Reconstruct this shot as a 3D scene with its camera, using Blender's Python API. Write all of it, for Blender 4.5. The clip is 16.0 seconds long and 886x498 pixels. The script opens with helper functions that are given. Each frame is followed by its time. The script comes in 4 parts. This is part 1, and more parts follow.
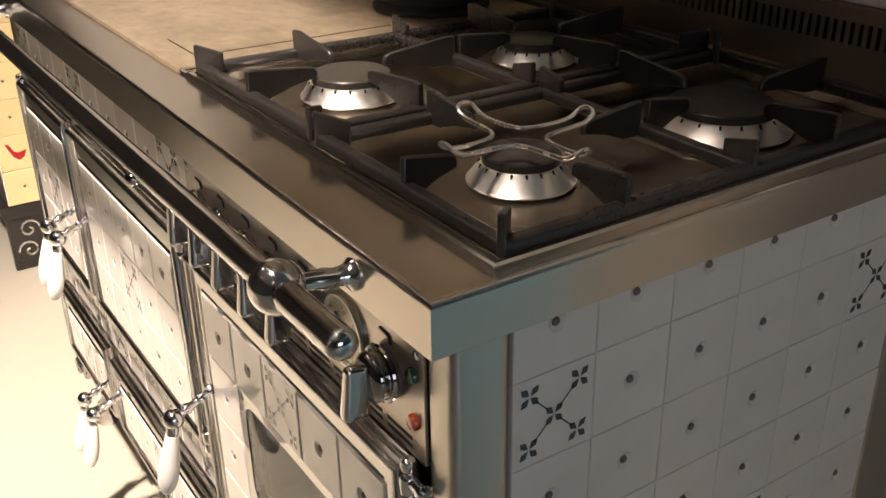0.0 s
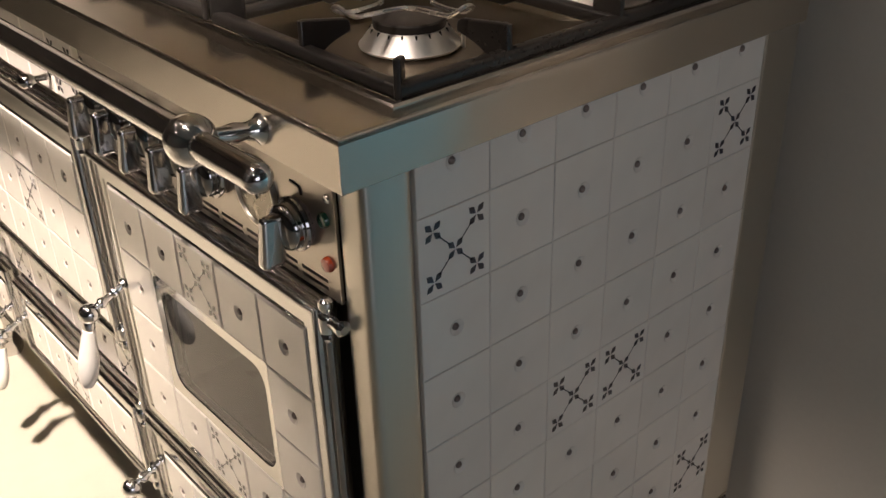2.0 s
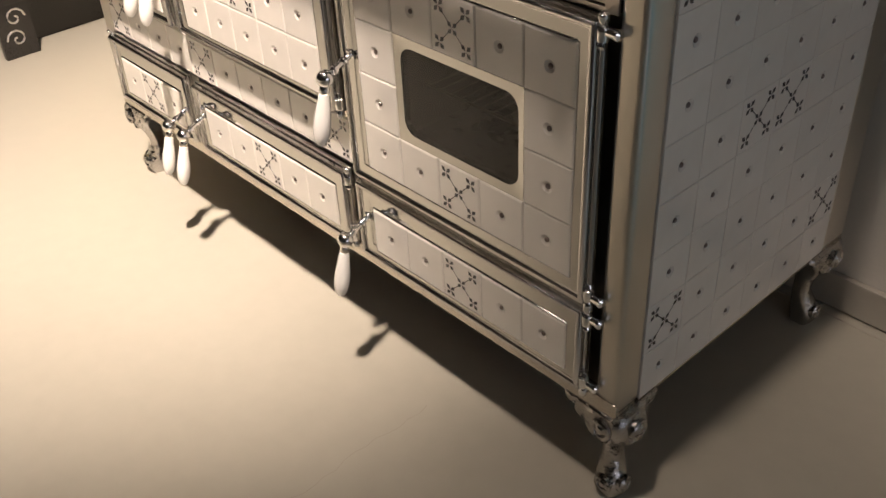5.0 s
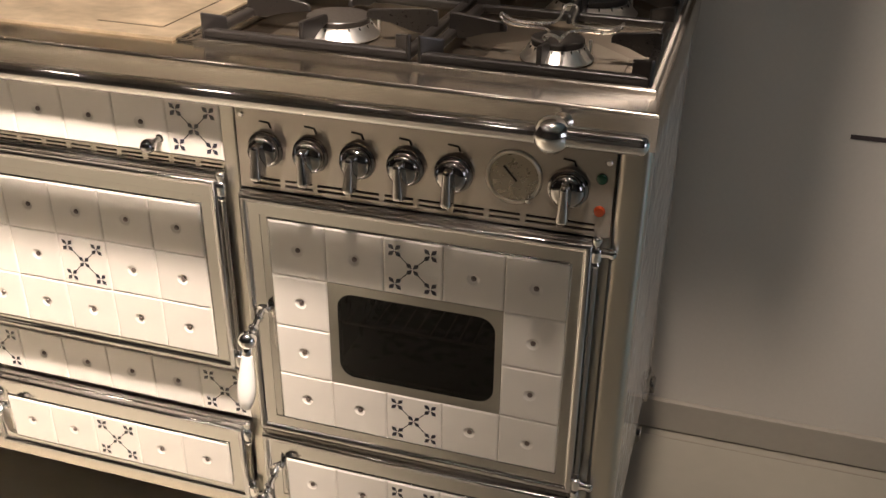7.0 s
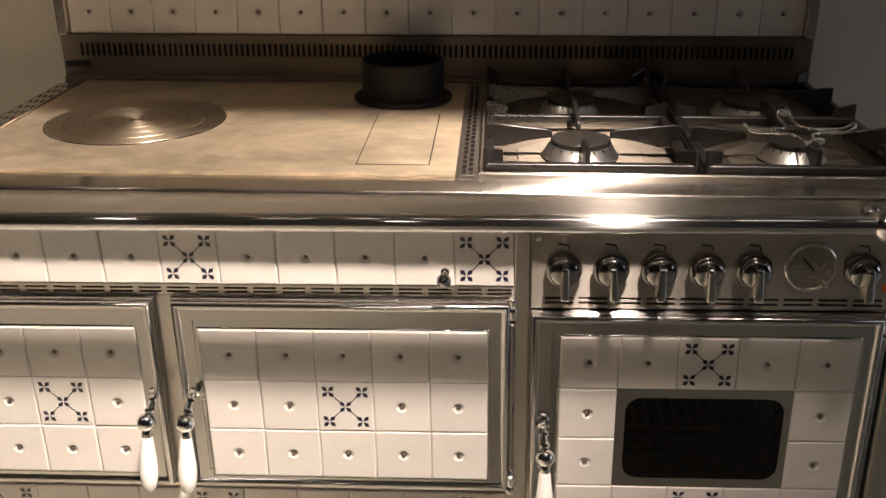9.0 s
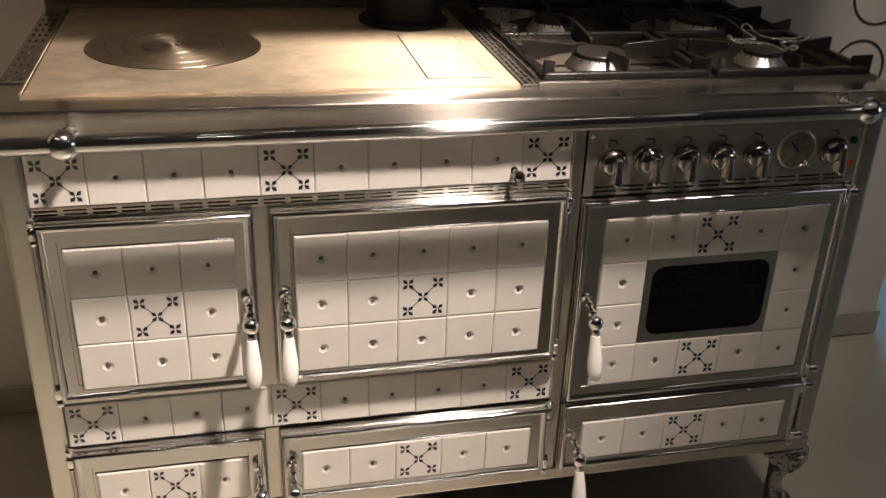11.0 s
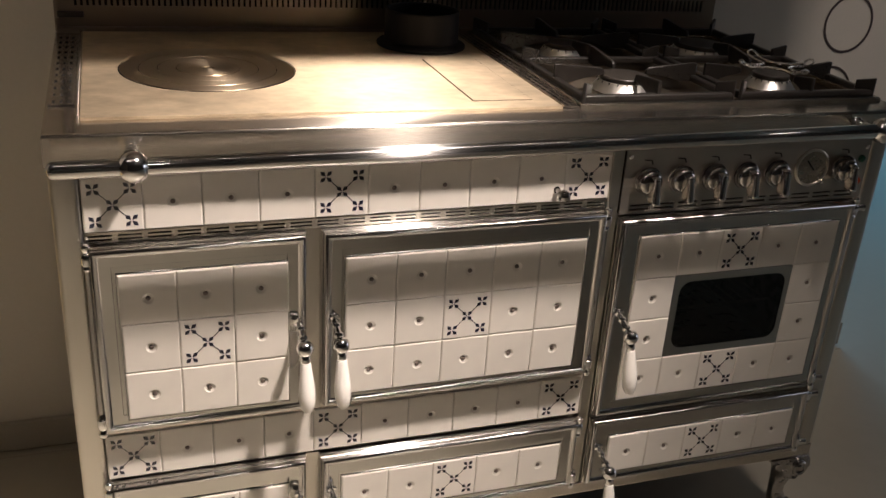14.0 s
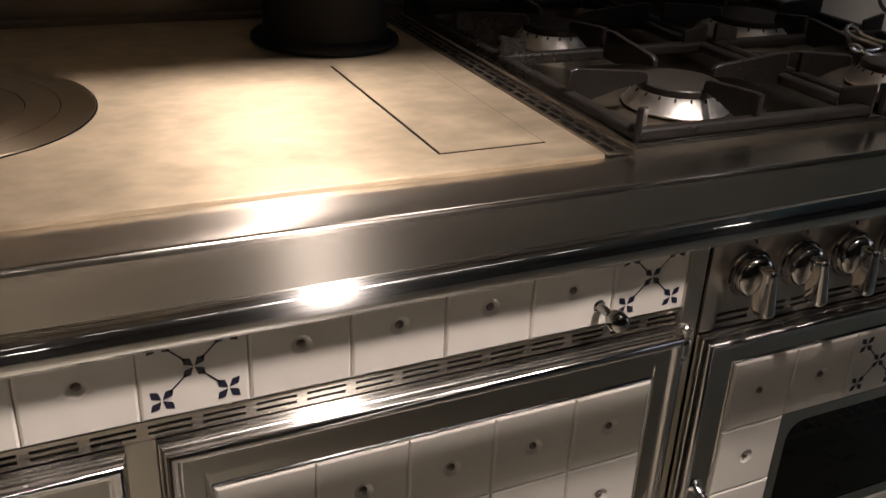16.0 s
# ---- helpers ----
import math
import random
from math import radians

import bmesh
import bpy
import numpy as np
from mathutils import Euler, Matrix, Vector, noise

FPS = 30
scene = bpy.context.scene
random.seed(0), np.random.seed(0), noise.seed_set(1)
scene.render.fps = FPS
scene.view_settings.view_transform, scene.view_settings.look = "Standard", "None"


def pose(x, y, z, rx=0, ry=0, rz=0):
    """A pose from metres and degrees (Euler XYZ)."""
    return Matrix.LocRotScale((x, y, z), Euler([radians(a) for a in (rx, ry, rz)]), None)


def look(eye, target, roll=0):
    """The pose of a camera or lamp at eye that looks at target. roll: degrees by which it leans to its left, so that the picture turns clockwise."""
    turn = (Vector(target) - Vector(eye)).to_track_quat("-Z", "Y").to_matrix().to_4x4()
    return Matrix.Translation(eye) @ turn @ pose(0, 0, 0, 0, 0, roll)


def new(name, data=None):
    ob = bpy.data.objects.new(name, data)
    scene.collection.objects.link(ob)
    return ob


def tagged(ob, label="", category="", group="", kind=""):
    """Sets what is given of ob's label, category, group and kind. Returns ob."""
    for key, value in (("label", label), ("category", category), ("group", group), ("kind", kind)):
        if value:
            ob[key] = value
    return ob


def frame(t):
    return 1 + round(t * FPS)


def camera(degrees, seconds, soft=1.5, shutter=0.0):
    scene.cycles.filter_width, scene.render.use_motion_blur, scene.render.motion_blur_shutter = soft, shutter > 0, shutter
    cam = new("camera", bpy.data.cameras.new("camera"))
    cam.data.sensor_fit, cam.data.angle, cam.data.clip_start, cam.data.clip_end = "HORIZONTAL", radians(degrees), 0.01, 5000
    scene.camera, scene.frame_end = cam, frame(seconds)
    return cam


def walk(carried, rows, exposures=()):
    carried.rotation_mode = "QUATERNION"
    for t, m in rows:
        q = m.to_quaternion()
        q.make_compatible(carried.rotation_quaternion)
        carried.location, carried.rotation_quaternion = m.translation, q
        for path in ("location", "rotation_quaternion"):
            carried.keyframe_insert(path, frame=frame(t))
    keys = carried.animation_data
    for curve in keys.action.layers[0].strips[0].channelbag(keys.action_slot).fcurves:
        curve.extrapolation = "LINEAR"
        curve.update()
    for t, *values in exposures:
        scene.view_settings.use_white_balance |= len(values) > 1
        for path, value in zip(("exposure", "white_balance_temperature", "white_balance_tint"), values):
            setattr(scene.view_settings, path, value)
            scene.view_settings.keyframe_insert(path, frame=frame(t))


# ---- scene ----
cam = camera(49.0, 16.0)
PATH = [
    (0, (0.459, -0.312, 1.192), (-1.05, 0.679, 0.332), -1.0),
    (0.5, (0.454, -0.328, 1.218), (-1.033, 0.667, 0.323), -1.5),
    (1, (0.463, -0.32, 1.199), (-1.017, 0.68, 0.3), -1.8),
    (1.5, (0.475, -0.328, 1.17), (-0.972, 0.697, 0.245), -2.4),
    (2, (0.525, -0.373, 1.158), (-0.805, 0.756, 0.18), -1.7),
    (2.5, (0.569, -0.448, 1.141), (-0.684, 0.737, 0.128), -1.2),
    (3, (0.594, -0.499, 1.126), (-0.67, 0.593, 0.026), -0.8),
    (3.5, (0.648, -0.549, 1.114), (-0.656, 0.41, -0.061), -2.1),
    (3.7, (0.665, -0.57, 1.115), (-0.642, 0.356, -0.084), -3.0),
    (5.8, (0.382, -0.86, 1.167), (-0.605, 0.517, 0.105), -0.9),
    (6, (0.335, -0.872, 1.183), (-0.525, 0.612, 0.153), 0.9),
    (6.5, (0.203, -0.907, 1.236), (-0.445, 0.698, 0.234), 3.5),
    (7, (0.076, -1.02, 1.25), (-0.448, 0.668, 0.314), 0.5),
    (7.5, (-0.041, -1.094, 1.277), (-0.422, 0.651, 0.377), 3.3),
    (8, (-0.212, -1.107, 1.272), (-0.547, 0.675, 0.429), 1.4),
    (8.5, (-0.365, -1.116, 1.305), (-0.621, 0.698, 0.503), 2.4),
    (9, (-0.56, -1.177, 1.303), (-0.667, 0.668, 0.54), -0.9),
    (9.5, (-0.696, -1.183, 1.283), (-0.651, 0.647, 0.477), -0.0),
    (10, (-0.837, -1.166, 1.288), (-0.642, 0.603, 0.376), -2.1),
    (10.2, (-0.88, -1.182, 1.297), (-0.638, 0.582, 0.387), -0.6),
    (12.3, (-1.3, -1.553, 1.34), (-0.68, 0.151, 0.498), 0.4),
    (12.5, (-1.335, -1.563, 1.34), (-0.681, 0.129, 0.497), 0.6),
    (13, (-1.38, -1.556, 1.328), (-0.643, 0.104, 0.492), 1.3),
    (13.5, (-1.341, -1.455, 1.317), (-0.566, 0.192, 0.488), 2.8),
    (14, (-1.268, -1.289, 1.312), (-0.654, 0.429, 0.492), 3.7),
    (14.5, (-1.24, -1.13, 1.316), (-0.636, 0.593, 0.499), 1.1),
    (15, (-1.214, -0.96, 1.311), (-0.474, 0.717, 0.51), 0.7),
    (15.5, (-1.124, -0.778, 1.272), (-0.335, 0.861, 0.44), 3.6),
    (16, (-1.069, -0.595, 1.187), (-0.276, 1.016, 0.307), 2.9),
]
walk(cam, [(t, look(eye, target, roll)) for t, eye, target, roll in PATH],
     exposures=[(0.0, 0.58, 6450, 10), (2.0, 0.52, 6450, 10), (3.0, 0.42, 6350, 10), (3.5, 0.2, 6350, 10), (6.0, 0.36, 6550, 10), (7.0, 0.55, 6550, 10), (8.0, 0.50, 6450, 10),
                (9.0, 0.12, 6400, 10), (10.0, -0.38, 6300, 10), (12.5, -0.33, 6350, 10), (14.0, -0.45, 6300, 10), (15.0, -0.62, 6200, 10), (16.0, -0.9, 6100, 10)])

# ---- light ----
world = bpy.data.worlds.new("room_air")
scene.world = world
world.use_nodes = True
world.node_tree.nodes["Background"].inputs[0].default_value = (1.0, 0.86, 0.68, 1)
world.node_tree.nodes["Background"].inputs[1].default_value = 0.004

WARM = (1.0, 0.83, 0.72)


def spot_lamp(name, eye, target, watts, cone, blend, radius, colour):
    lamp = bpy.data.lights.new(name, "SPOT")
    lamp.energy, lamp.spot_size, lamp.spot_blend = watts, radians(cone), blend
    lamp.shadow_soft_size, lamp.color = radius, colour
    ob = new(name, lamp)
    ob.matrix_world = look(eye, target)
    return ob


def area_lamp(name, eye, target, watts, width, height, colour, spread=180):
    lamp = bpy.data.lights.new(name, "AREA")
    lamp.shape, lamp.size, lamp.size_y, lamp.energy, lamp.color = "RECTANGLE", width, height, watts, colour
    lamp.spread = radians(spread)
    ob = new(name, lamp)
    ob.matrix_world = look(eye, target)
    return ob


SPOTS = [
    ((-0.06, -0.86, 3.64), (-1.22, 0.04, 0.58), 1400, 38, 1.0),
    ((-2.30, -1.65, 3.64), (-1.88, -1.55, 0.0), 660, 49, 1.0),
    ((-3.00, -1.20, 3.64), (-3.00, 0.60, 1.45), 280, 46, 1.0),
    ((-1.1, -3.2, 3.64), (-1.1, -3.0, 0.0), 15, 60, 0.8),
    ((2.4, -2.2, 3.64), (2.2, -1.6, 0.0), 10, 52, 1.0),
]
for eye, target, watts, cone, blend in SPOTS:
    spot_lamp("ceiling_spot_light", eye, target, watts, cone, blend, 0.09, WARM)
spot_lamp("ceiling_spot_light", SPOTS[0][0], (-0.61, 0.28, 0.42), 105, 41, 0.85, 0.09, WARM)      # the wide spill of the first lamp
spot_lamp("ceiling_spot_light", SPOTS[0][0], (0.34, 0.63, 1.15), 115, 30, 0.9, 0.09, WARM)      # and its bright edge on the wall
area_lamp("window_light", (2.7, 6.35, 1.6), (2.5, 5.0, 0.0), 330, 3.4, 2.0, (0.25, 0.64, 1.0), 84)
# Added soft fill for the tiled side, set at an assumed window.
area_lamp("window_light", (5.15, -1.0, 1.5), (0.0, 0.2, 0.5), 17.5, 2.2, 1.6, (0.87, 0.87, 1.0))

# ---- materials ----


def material(name, colour, rough=0.5, metal=0.0, vary=0.06, grain=40.0, bump=0.05, stretch=(1, 1, 1), coat=0.0, spec=0.5,
             rough_vary=0.08, stain=2.5, shift=0.0, aniso=0.0, spread=None):
    """A surface with a fine grain, broad stains and a slight relief, in object space at real size."""
    m = bpy.data.materials.new(name)
    m.use_nodes = True
    nt = m.node_tree
    b = nt.nodes["Principled BSDF"]
    b.inputs["Metallic"].default_value = metal
    b.inputs["Coat Weight"].default_value = coat
    b.inputs["Specular IOR Level"].default_value = spec
    b.inputs["Coat Roughness"].default_value = 0.06
    b.inputs["Anisotropic"].default_value = aniso
    co = nt.nodes.new("ShaderNodeTexCoord")
    mp = nt.nodes.new("ShaderNodeMapping")
    mp.inputs["Scale"].default_value = stretch
    nt.links.new(co.outputs["Object"], mp.inputs["Vector"])
    fine = nt.nodes.new("ShaderNodeTexNoise")
    fine.inputs["Scale"].default_value, fine.inputs["Detail"].default_value = grain, 5
    nt.links.new(mp.outputs["Vector"], fine.inputs["Vector"])
    broad = nt.nodes.new("ShaderNodeTexNoise")
    broad.inputs["Scale"].default_value, broad.inputs["Detail"].default_value = stain, 3
    nt.links.new(co.outputs["Object"], broad.inputs["Vector"])
    mix = nt.nodes.new("ShaderNodeMath")
    mix.operation = "ADD"
    nt.links.new(fine.outputs["Fac"], mix.inputs[0])
    nt.links.new(broad.outputs["Fac"], mix.inputs[1])
    tone = nt.nodes.new("ShaderNodeMapRange")
    tone.inputs["From Min"].default_value, tone.inputs["From Max"].default_value = 0.6, 1.4
    tone.inputs["To Min"].default_value, tone.inputs["To Max"].default_value = 1 - vary, 1 + vary
    nt.links.new(mix.outputs[0], tone.inputs["Value"])
    last = tone.outputs[0]
    if shift:
        info = nt.nodes.new("ShaderNodeObjectInfo")
        each = nt.nodes.new("ShaderNodeMapRange")
        each.inputs["To Min"].default_value, each.inputs["To Max"].default_value = 1 - shift, 1 + shift
        nt.links.new(info.outputs["Random"], each.inputs["Value"])
        both = nt.nodes.new("ShaderNodeMath")
        both.operation = "MULTIPLY"
        nt.links.new(last, both.inputs[0])
        nt.links.new(each.outputs[0], both.inputs[1])
        last = both.outputs[0]
    tint = nt.nodes.new("ShaderNodeMixRGB")
    tint.blend_type, tint.inputs[0].default_value = "MULTIPLY", 1.0
    tint.inputs[1].default_value = (*colour, 1)
    nt.links.new(last, tint.inputs[2])
    nt.links.new(tint.outputs[0], b.inputs["Base Color"])
    r = nt.nodes.new("ShaderNodeMapRange")
    r.inputs["From Min"].default_value, r.inputs["From Max"].default_value = 0.6, 1.4
    r.inputs["To Min"].default_value, r.inputs["To Max"].default_value = max(rough - rough_vary, 0.02), rough + rough_vary
    nt.links.new(mix.outputs[0], r.inputs["Value"])
    nt.links.new(r.outputs[0], b.inputs["Roughness"])
    if bump:
        bp = nt.nodes.new("ShaderNodeBump")
        bp.inputs["Strength"].default_value, bp.inputs["Distance"].default_value = bump, 0.002
        nt.links.new((broad if spread else fine).outputs["Fac"], bp.inputs["Height"])
        nt.links.new(bp.outputs["Normal"], b.inputs["Normal"])
    return m


STEEL = material("brushed_steel", (0.66, 0.61, 0.54), 0.18, 1.0, 0.03, 500, 0.0, (0.015, 1, 1), rough_vary=0.015, aniso=0.3)
# The worktop's steel again, darkened in colour for the shade at the rear.
STEEL_SHADED = material("shaded_rear_steel", (0.26, 0.215, 0.17), 0.42, 1.0, 0.06, 300, 0.0, (0.03, 1, 1), rough_vary=0.05, aniso=0.5, stain=9)
STEEL_UP = material("brushed_steel_upright", (0.62, 0.59, 0.53), 0.30, 1.0, 0.02, 700, 0.0, (1, 1, 0.015), rough_vary=0.03)
FRAME = material("satin_chrome", (0.53, 0.52, 0.495), 0.08, 1.0, 0.02, 160, 0.0, (0.1, 1, 0.1), rough_vary=0.015)
MOULD = material("rolled_moulding_chrome", (0.56, 0.545, 0.525), 0.11, 1.0, 0.03, 60, 0.0, rough_vary=0.015)
SHINE = material("rolled_chrome", (0.66, 0.65, 0.63), 0.06, 1.0, 0.02, 60, 0.0, rough_vary=0.01)
GRIP = material("polished_grip_metal", (0.68, 0.66, 0.64), 0.09, 1.0, 0.03, 60, 0.0, rough_vary=0.02)
WIRE = material("bright_wire", (0.94, 0.92, 0.89), 0.27, 1.0, 0.03, 60, 0.0, rough_vary=0.02)
CHROME = material("chrome", (0.83, 0.82, 0.80), 0.11, 1.0, 0.02, 60, 0.0, rough_vary=0.01)
# Chrome whose base colour is darkened for the dark room it mirrors.
KNOB = material("darkened_chrome", (0.38, 0.37, 0.36), 0.05, 1.0, 0.03, 60, 0.0, rough_vary=0.02)
GLAZE = material("white_glaze", (0.78, 0.738, 0.668), 0.16, 0.0, 0.03, 30, 0.12, coat=0.6, rough_vary=0.04, stain=18, shift=0.03, spread=True)
CREAM = material("cream_glaze", (0.74, 0.60, 0.32), 0.2, 0.0, 0.04, 30, 0.1, coat=0.5, stain=14, shift=0.05, spread=True)
NAVY = material("navy_paint", (0.012, 0.0135, 0.036), 0.2, 0.0, 0.2, 300, 0.0, coat=0.6)
RIVET = material("dark_rivet", (0.17, 0.135, 0.12), 0.3, 0.4, 0.2, 300, 0.0)
RED = material("red_paint", (0.42, 0.03, 0.03), 0.25, 0.0, 0.1, 120, 0.0)
PORCELAIN = material("porcelain", (0.85, 0.82, 0.76), 0.14, 0.0, 0.02, 40, 0.02, coat=0.6)
IRON = material("cast_iron", (0.017, 0.015, 0.0133), 0.30, 0.0, 0.12, 240, 0.06, rough_vary=0.05, spec=0.6)
PLATE = material("hot_plate_steel", (0.57, 0.472, 0.335), 0.46, 0.80, 0.24, 55, 0.0, (0.7, 1, 1), rough_vary=0.09, stain=15, coat=0.05, aniso=0.45)
RINGS = material("turned_steel", (0.50, 0.42, 0.31), 0.34, 1.0, 0.04, 200, 0.0, aniso=0.7, rough_vary=0.05)
ALU = material("burner_aluminium", (0.85, 0.82, 0.77), 0.33, 1.0, 0.04, 200, 0.02)
SOOT = material("matt_black_iron", (0.009, 0.0085, 0.008), 0.62, 0.0, 0.2, 200, 0.05, spec=0.2)
ENAMEL = material("black_enamel_cap", (0.034, 0.030, 0.026), 0.32, 0.0, 0.1, 300, 0.03, spec=0.3)
TRAY = material("hob_tray_steel", (0.34, 0.29, 0.23), 0.22, 1.0, 0.04, 300, 0.0, (0.05, 1, 1), aniso=0.5, stain=8, rough_vary=0.015)
PANEL = material("panel_steel", (0.57, 0.525, 0.46), 0.23, 0.90, 0.02, 700, 0.0, (0.015, 1, 1), rough_vary=0.02)
WELL = material("burner_well_steel", (0.42, 0.365, 0.29), 0.22, 0.95, 0.04, 60, 0.0, rough_vary=0.015)
# Near-black colour that stands for the shade behind slots and in grooves.
DARK = material("deep_shade", (0.008, 0.0075, 0.007), 0.8, 0.0, 0.1, 100, 0.0, spec=0.05)
INNER = material("oven_enamel", (0.035, 0.037, 0.036), 0.3, 0.0, 0.15, 60, 0.0)
JOINT = material("tile_joint", (0.72, 0.69, 0.63), 0.8, 0.0, 0.1, 300, 0.1)
FLOOR = material("cream_resin_floor", (0.39, 0.362, 0.292), 0.36, 0.0, 0.05, 25, 0.03, coat=0.1, rough_vary=0.08, stain=1.3)
SEAM = material("floor_seam", (0.36, 0.33, 0.27), 0.7, 0.0, 0.1, 60, 0.0)
WALL = material("warm_white_wall", (0.66, 0.62, 0.55), 0.75, 0.0, 0.03, 120, 0.08, rough_vary=0.05, stain=1.6)
SKIRT = material("grey_baseboard", (0.40, 0.37, 0.31), 0.5, 0.0, 0.05, 60, 0.04)
SHADE_BLOCK = material("shade_block_grey", (0.24, 0.215, 0.18), 0.8, 0.0, 0.03, 120, 0.08, stain=1.6)
# Unseen walls and ceiling: the room's dimness is put into a dark base colour.
DIM = material("dim_room_grey", (0.10, 0.09, 0.08), 0.8, 0.0, 0.03, 120, 0.08, stain=1.6)
CEIL = material("dim_ceiling_grey", (0.12, 0.11, 0.10), 0.85, 0.0, 0.03, 60, 0.03)
DECAL = material("dark_wall_vinyl", (0.06, 0.045, 0.045), 0.5, 0.0, 0.1, 60, 0.0)
LAMP_RED = material("orange_lens", (0.36, 0.055, 0.015), 0.15, 0.0, 0.1, 200, 0.0, coat=0.7)
LAMP_GREEN = material("green_lens", (0.01, 0.07, 0.035), 0.15, 0.0, 0.1, 200, 0.0, coat=0.7)
FACE = material("dial_face", (0.32, 0.29, 0.235), 0.28, 0.85, 0.05, 120, 0.02)
LEGCAST = material("polished_cast_leg", (0.47, 0.45, 0.425), 0.17, 1.0, 0.10, 75, 0.9, rough_vary=0.06)
for _b in LEGCAST.node_tree.nodes:
    if _b.bl_idname == "ShaderNodeBump":
        _b.inputs["Distance"].default_value = 0.0045
GLASSY = bpy.data.materials.new("oven_glass")
GLASSY.use_nodes = True
_n = GLASSY.node_tree
_n.nodes.remove(_n.nodes["Principled BSDF"])
_clear, _gloss = _n.nodes.new("ShaderNodeBsdfTransparent"), _n.nodes.new("ShaderNodeBsdfGlossy")
_clear.inputs["Color"].default_value = (0.38, 0.42, 0.39, 1)
_gloss.inputs["Roughness"].default_value = 0.03
_fres, _mix = _n.nodes.new("ShaderNodeFresnel"), _n.nodes.new("ShaderNodeMixShader")
_fres.inputs["IOR"].default_value = 1.5
_n.links.new(_fres.outputs[0], _mix.inputs[0])
_n.links.new(_clear.outputs[0], _mix.inputs[1])
_n.links.new(_gloss.outputs[0], _mix.inputs[2])
_n.links.new(_mix.outputs[0], _n.nodes["Material Output"].inputs["Surface"])
CLEAR = bpy.data.materials.new("oven_glass_body")
CLEAR.use_nodes = True
_n = CLEAR.node_tree
_n.nodes.remove(_n.nodes["Principled BSDF"])
_clear = _n.nodes.new("ShaderNodeBsdfTransparent")
_n.links.new(_clear.outputs[0], _n.nodes["Material Output"].inputs["Surface"])
GLOW = bpy.data.materials.new("lamp_glow")
GLOW.use_nodes = True
_e = GLOW.node_tree.nodes["Principled BSDF"]
_e.inputs["Emission Color"].default_value, _e.inputs["Emission Strength"].default_value = (*WARM, 1), 220
GLOW_LOW = GLOW.copy()
GLOW_LOW.node_tree.nodes["Principled BSDF"].inputs["Emission Strength"].default_value = 40
GLOW_STRIP = GLOW.copy()
GLOW_STRIP.node_tree.nodes["Principled BSDF"].inputs["Emission Strength"].default_value = 8


def grooves(m, turn, fine, rough, narrow, share):
    """Adds the shine of fine scratches: it spreads along turn, across the scratches, and stays narrow the other way."""
    nt = m.node_tree
    b, end = nt.nodes["Principled BSDF"], nt.nodes["Material Output"]
    way = nt.nodes.new("ShaderNodeCombineXYZ")
    for k in range(3):
        way.inputs[k].default_value = turn[k]
    g = nt.nodes.new("ShaderNodeBsdfAnisotropic")
    g.inputs["Roughness"].default_value, g.inputs["Anisotropy"].default_value = rough, -narrow
    both = nt.nodes.new("ShaderNodeMixShader")
    both.inputs[0].default_value = share
    nt.links.new(b.inputs["Base Color"].links[0].from_socket, g.inputs["Color"])
    nt.links.new(way.outputs[0], g.inputs["Tangent"])
    nt.links.new(way.outputs[0], b.inputs["Tangent"])
    nt.links.new(b.outputs[0], both.inputs[1])
    nt.links.new(g.outputs[0], both.inputs[2])
    nt.links.new(both.outputs[0], end.inputs["Surface"])
    b.inputs["Anisotropic"].default_value = fine


grooves(MOULD, (0, 1, 1), 0.0, 0.25, 0.85, 0.24)
grooves(SHINE, (0, 1, 1), 0.0, 0.30, 0.85, 0.13)
grooves(STEEL, (0, 1, 1), 0.80, 0.40, 0.80, 0.15)
grooves(TRAY, (0, 1, 1), 0.6, 0.374, 0.70, 0.40)
grooves(WELL, (0, 1, 1), 0.3, 0.40, 0.62, 0.42)
grooves(PANEL, (0, 1, 1), 0.6, 0.374, 0.75, 0.28)
grooves(STEEL_SHADED, (0, 1, 1), 0.5, 0.40, 0.70, 0.40)
grooves(PLATE, (0, 1, 0.2), 0.3, 0.40, 0.62, 0.46)
# turned rings: the brushing runs round the centre
_t = RINGS.node_tree.nodes.new("ShaderNodeTangent")
_t.direction_type, _t.axis = "RADIAL", "Z"
RINGS.node_tree.links.new(_t.outputs[0], RINGS.node_tree.nodes["Principled BSDF"].inputs["Tangent"])
RINGS.node_tree.nodes["Principled BSDF"].inputs["Anisotropic Rotation"].default_value = 0.25

# ---- mesh helpers ----


def mesh_of(name, bm, *mats, smooth=True, angle=35, flat=True):
    me = bpy.data.meshes.new(name)
    bmesh.ops.recalc_face_normals(bm, faces=bm.faces)
    if smooth:
        for f in bm.faces:
            f.smooth = True
        for e in bm.edges:
            if len(e.link_faces) == 2:
                bend, (f, g) = e.calc_face_angle(0), e.link_faces
                broad = max(f.calc_area(), g.calc_area()) > 8 * min(f.calc_area(), g.calc_area())
                if bend > radians(angle) or (broad and bend > radians(8) and flat):
                    e.smooth = False
    bm.to_mesh(me)
    bm.free()
    for m in mats:
        me.materials.append(m)
    return me


def part(name, bm, mat, parent, label="", at=None, smooth=True, angle=35):
    """Links a bmesh (or a finished mesh) as one part under a thing or a part."""
    me = bm if isinstance(bm, bpy.types.Mesh) else mesh_of(name, bm, mat, smooth=smooth, angle=angle)
    ob = new(name, me)
    ob.parent = parent
    if at is not None:
        ob.matrix_basis = at
    if label:
        ob["label"] = label
    return ob


def thing(name, label, category, at=None, group="", kind=""):
    ob = new(name)
    if at is not None:
        ob.matrix_basis = at
    return tagged(ob, label, category, group, kind)


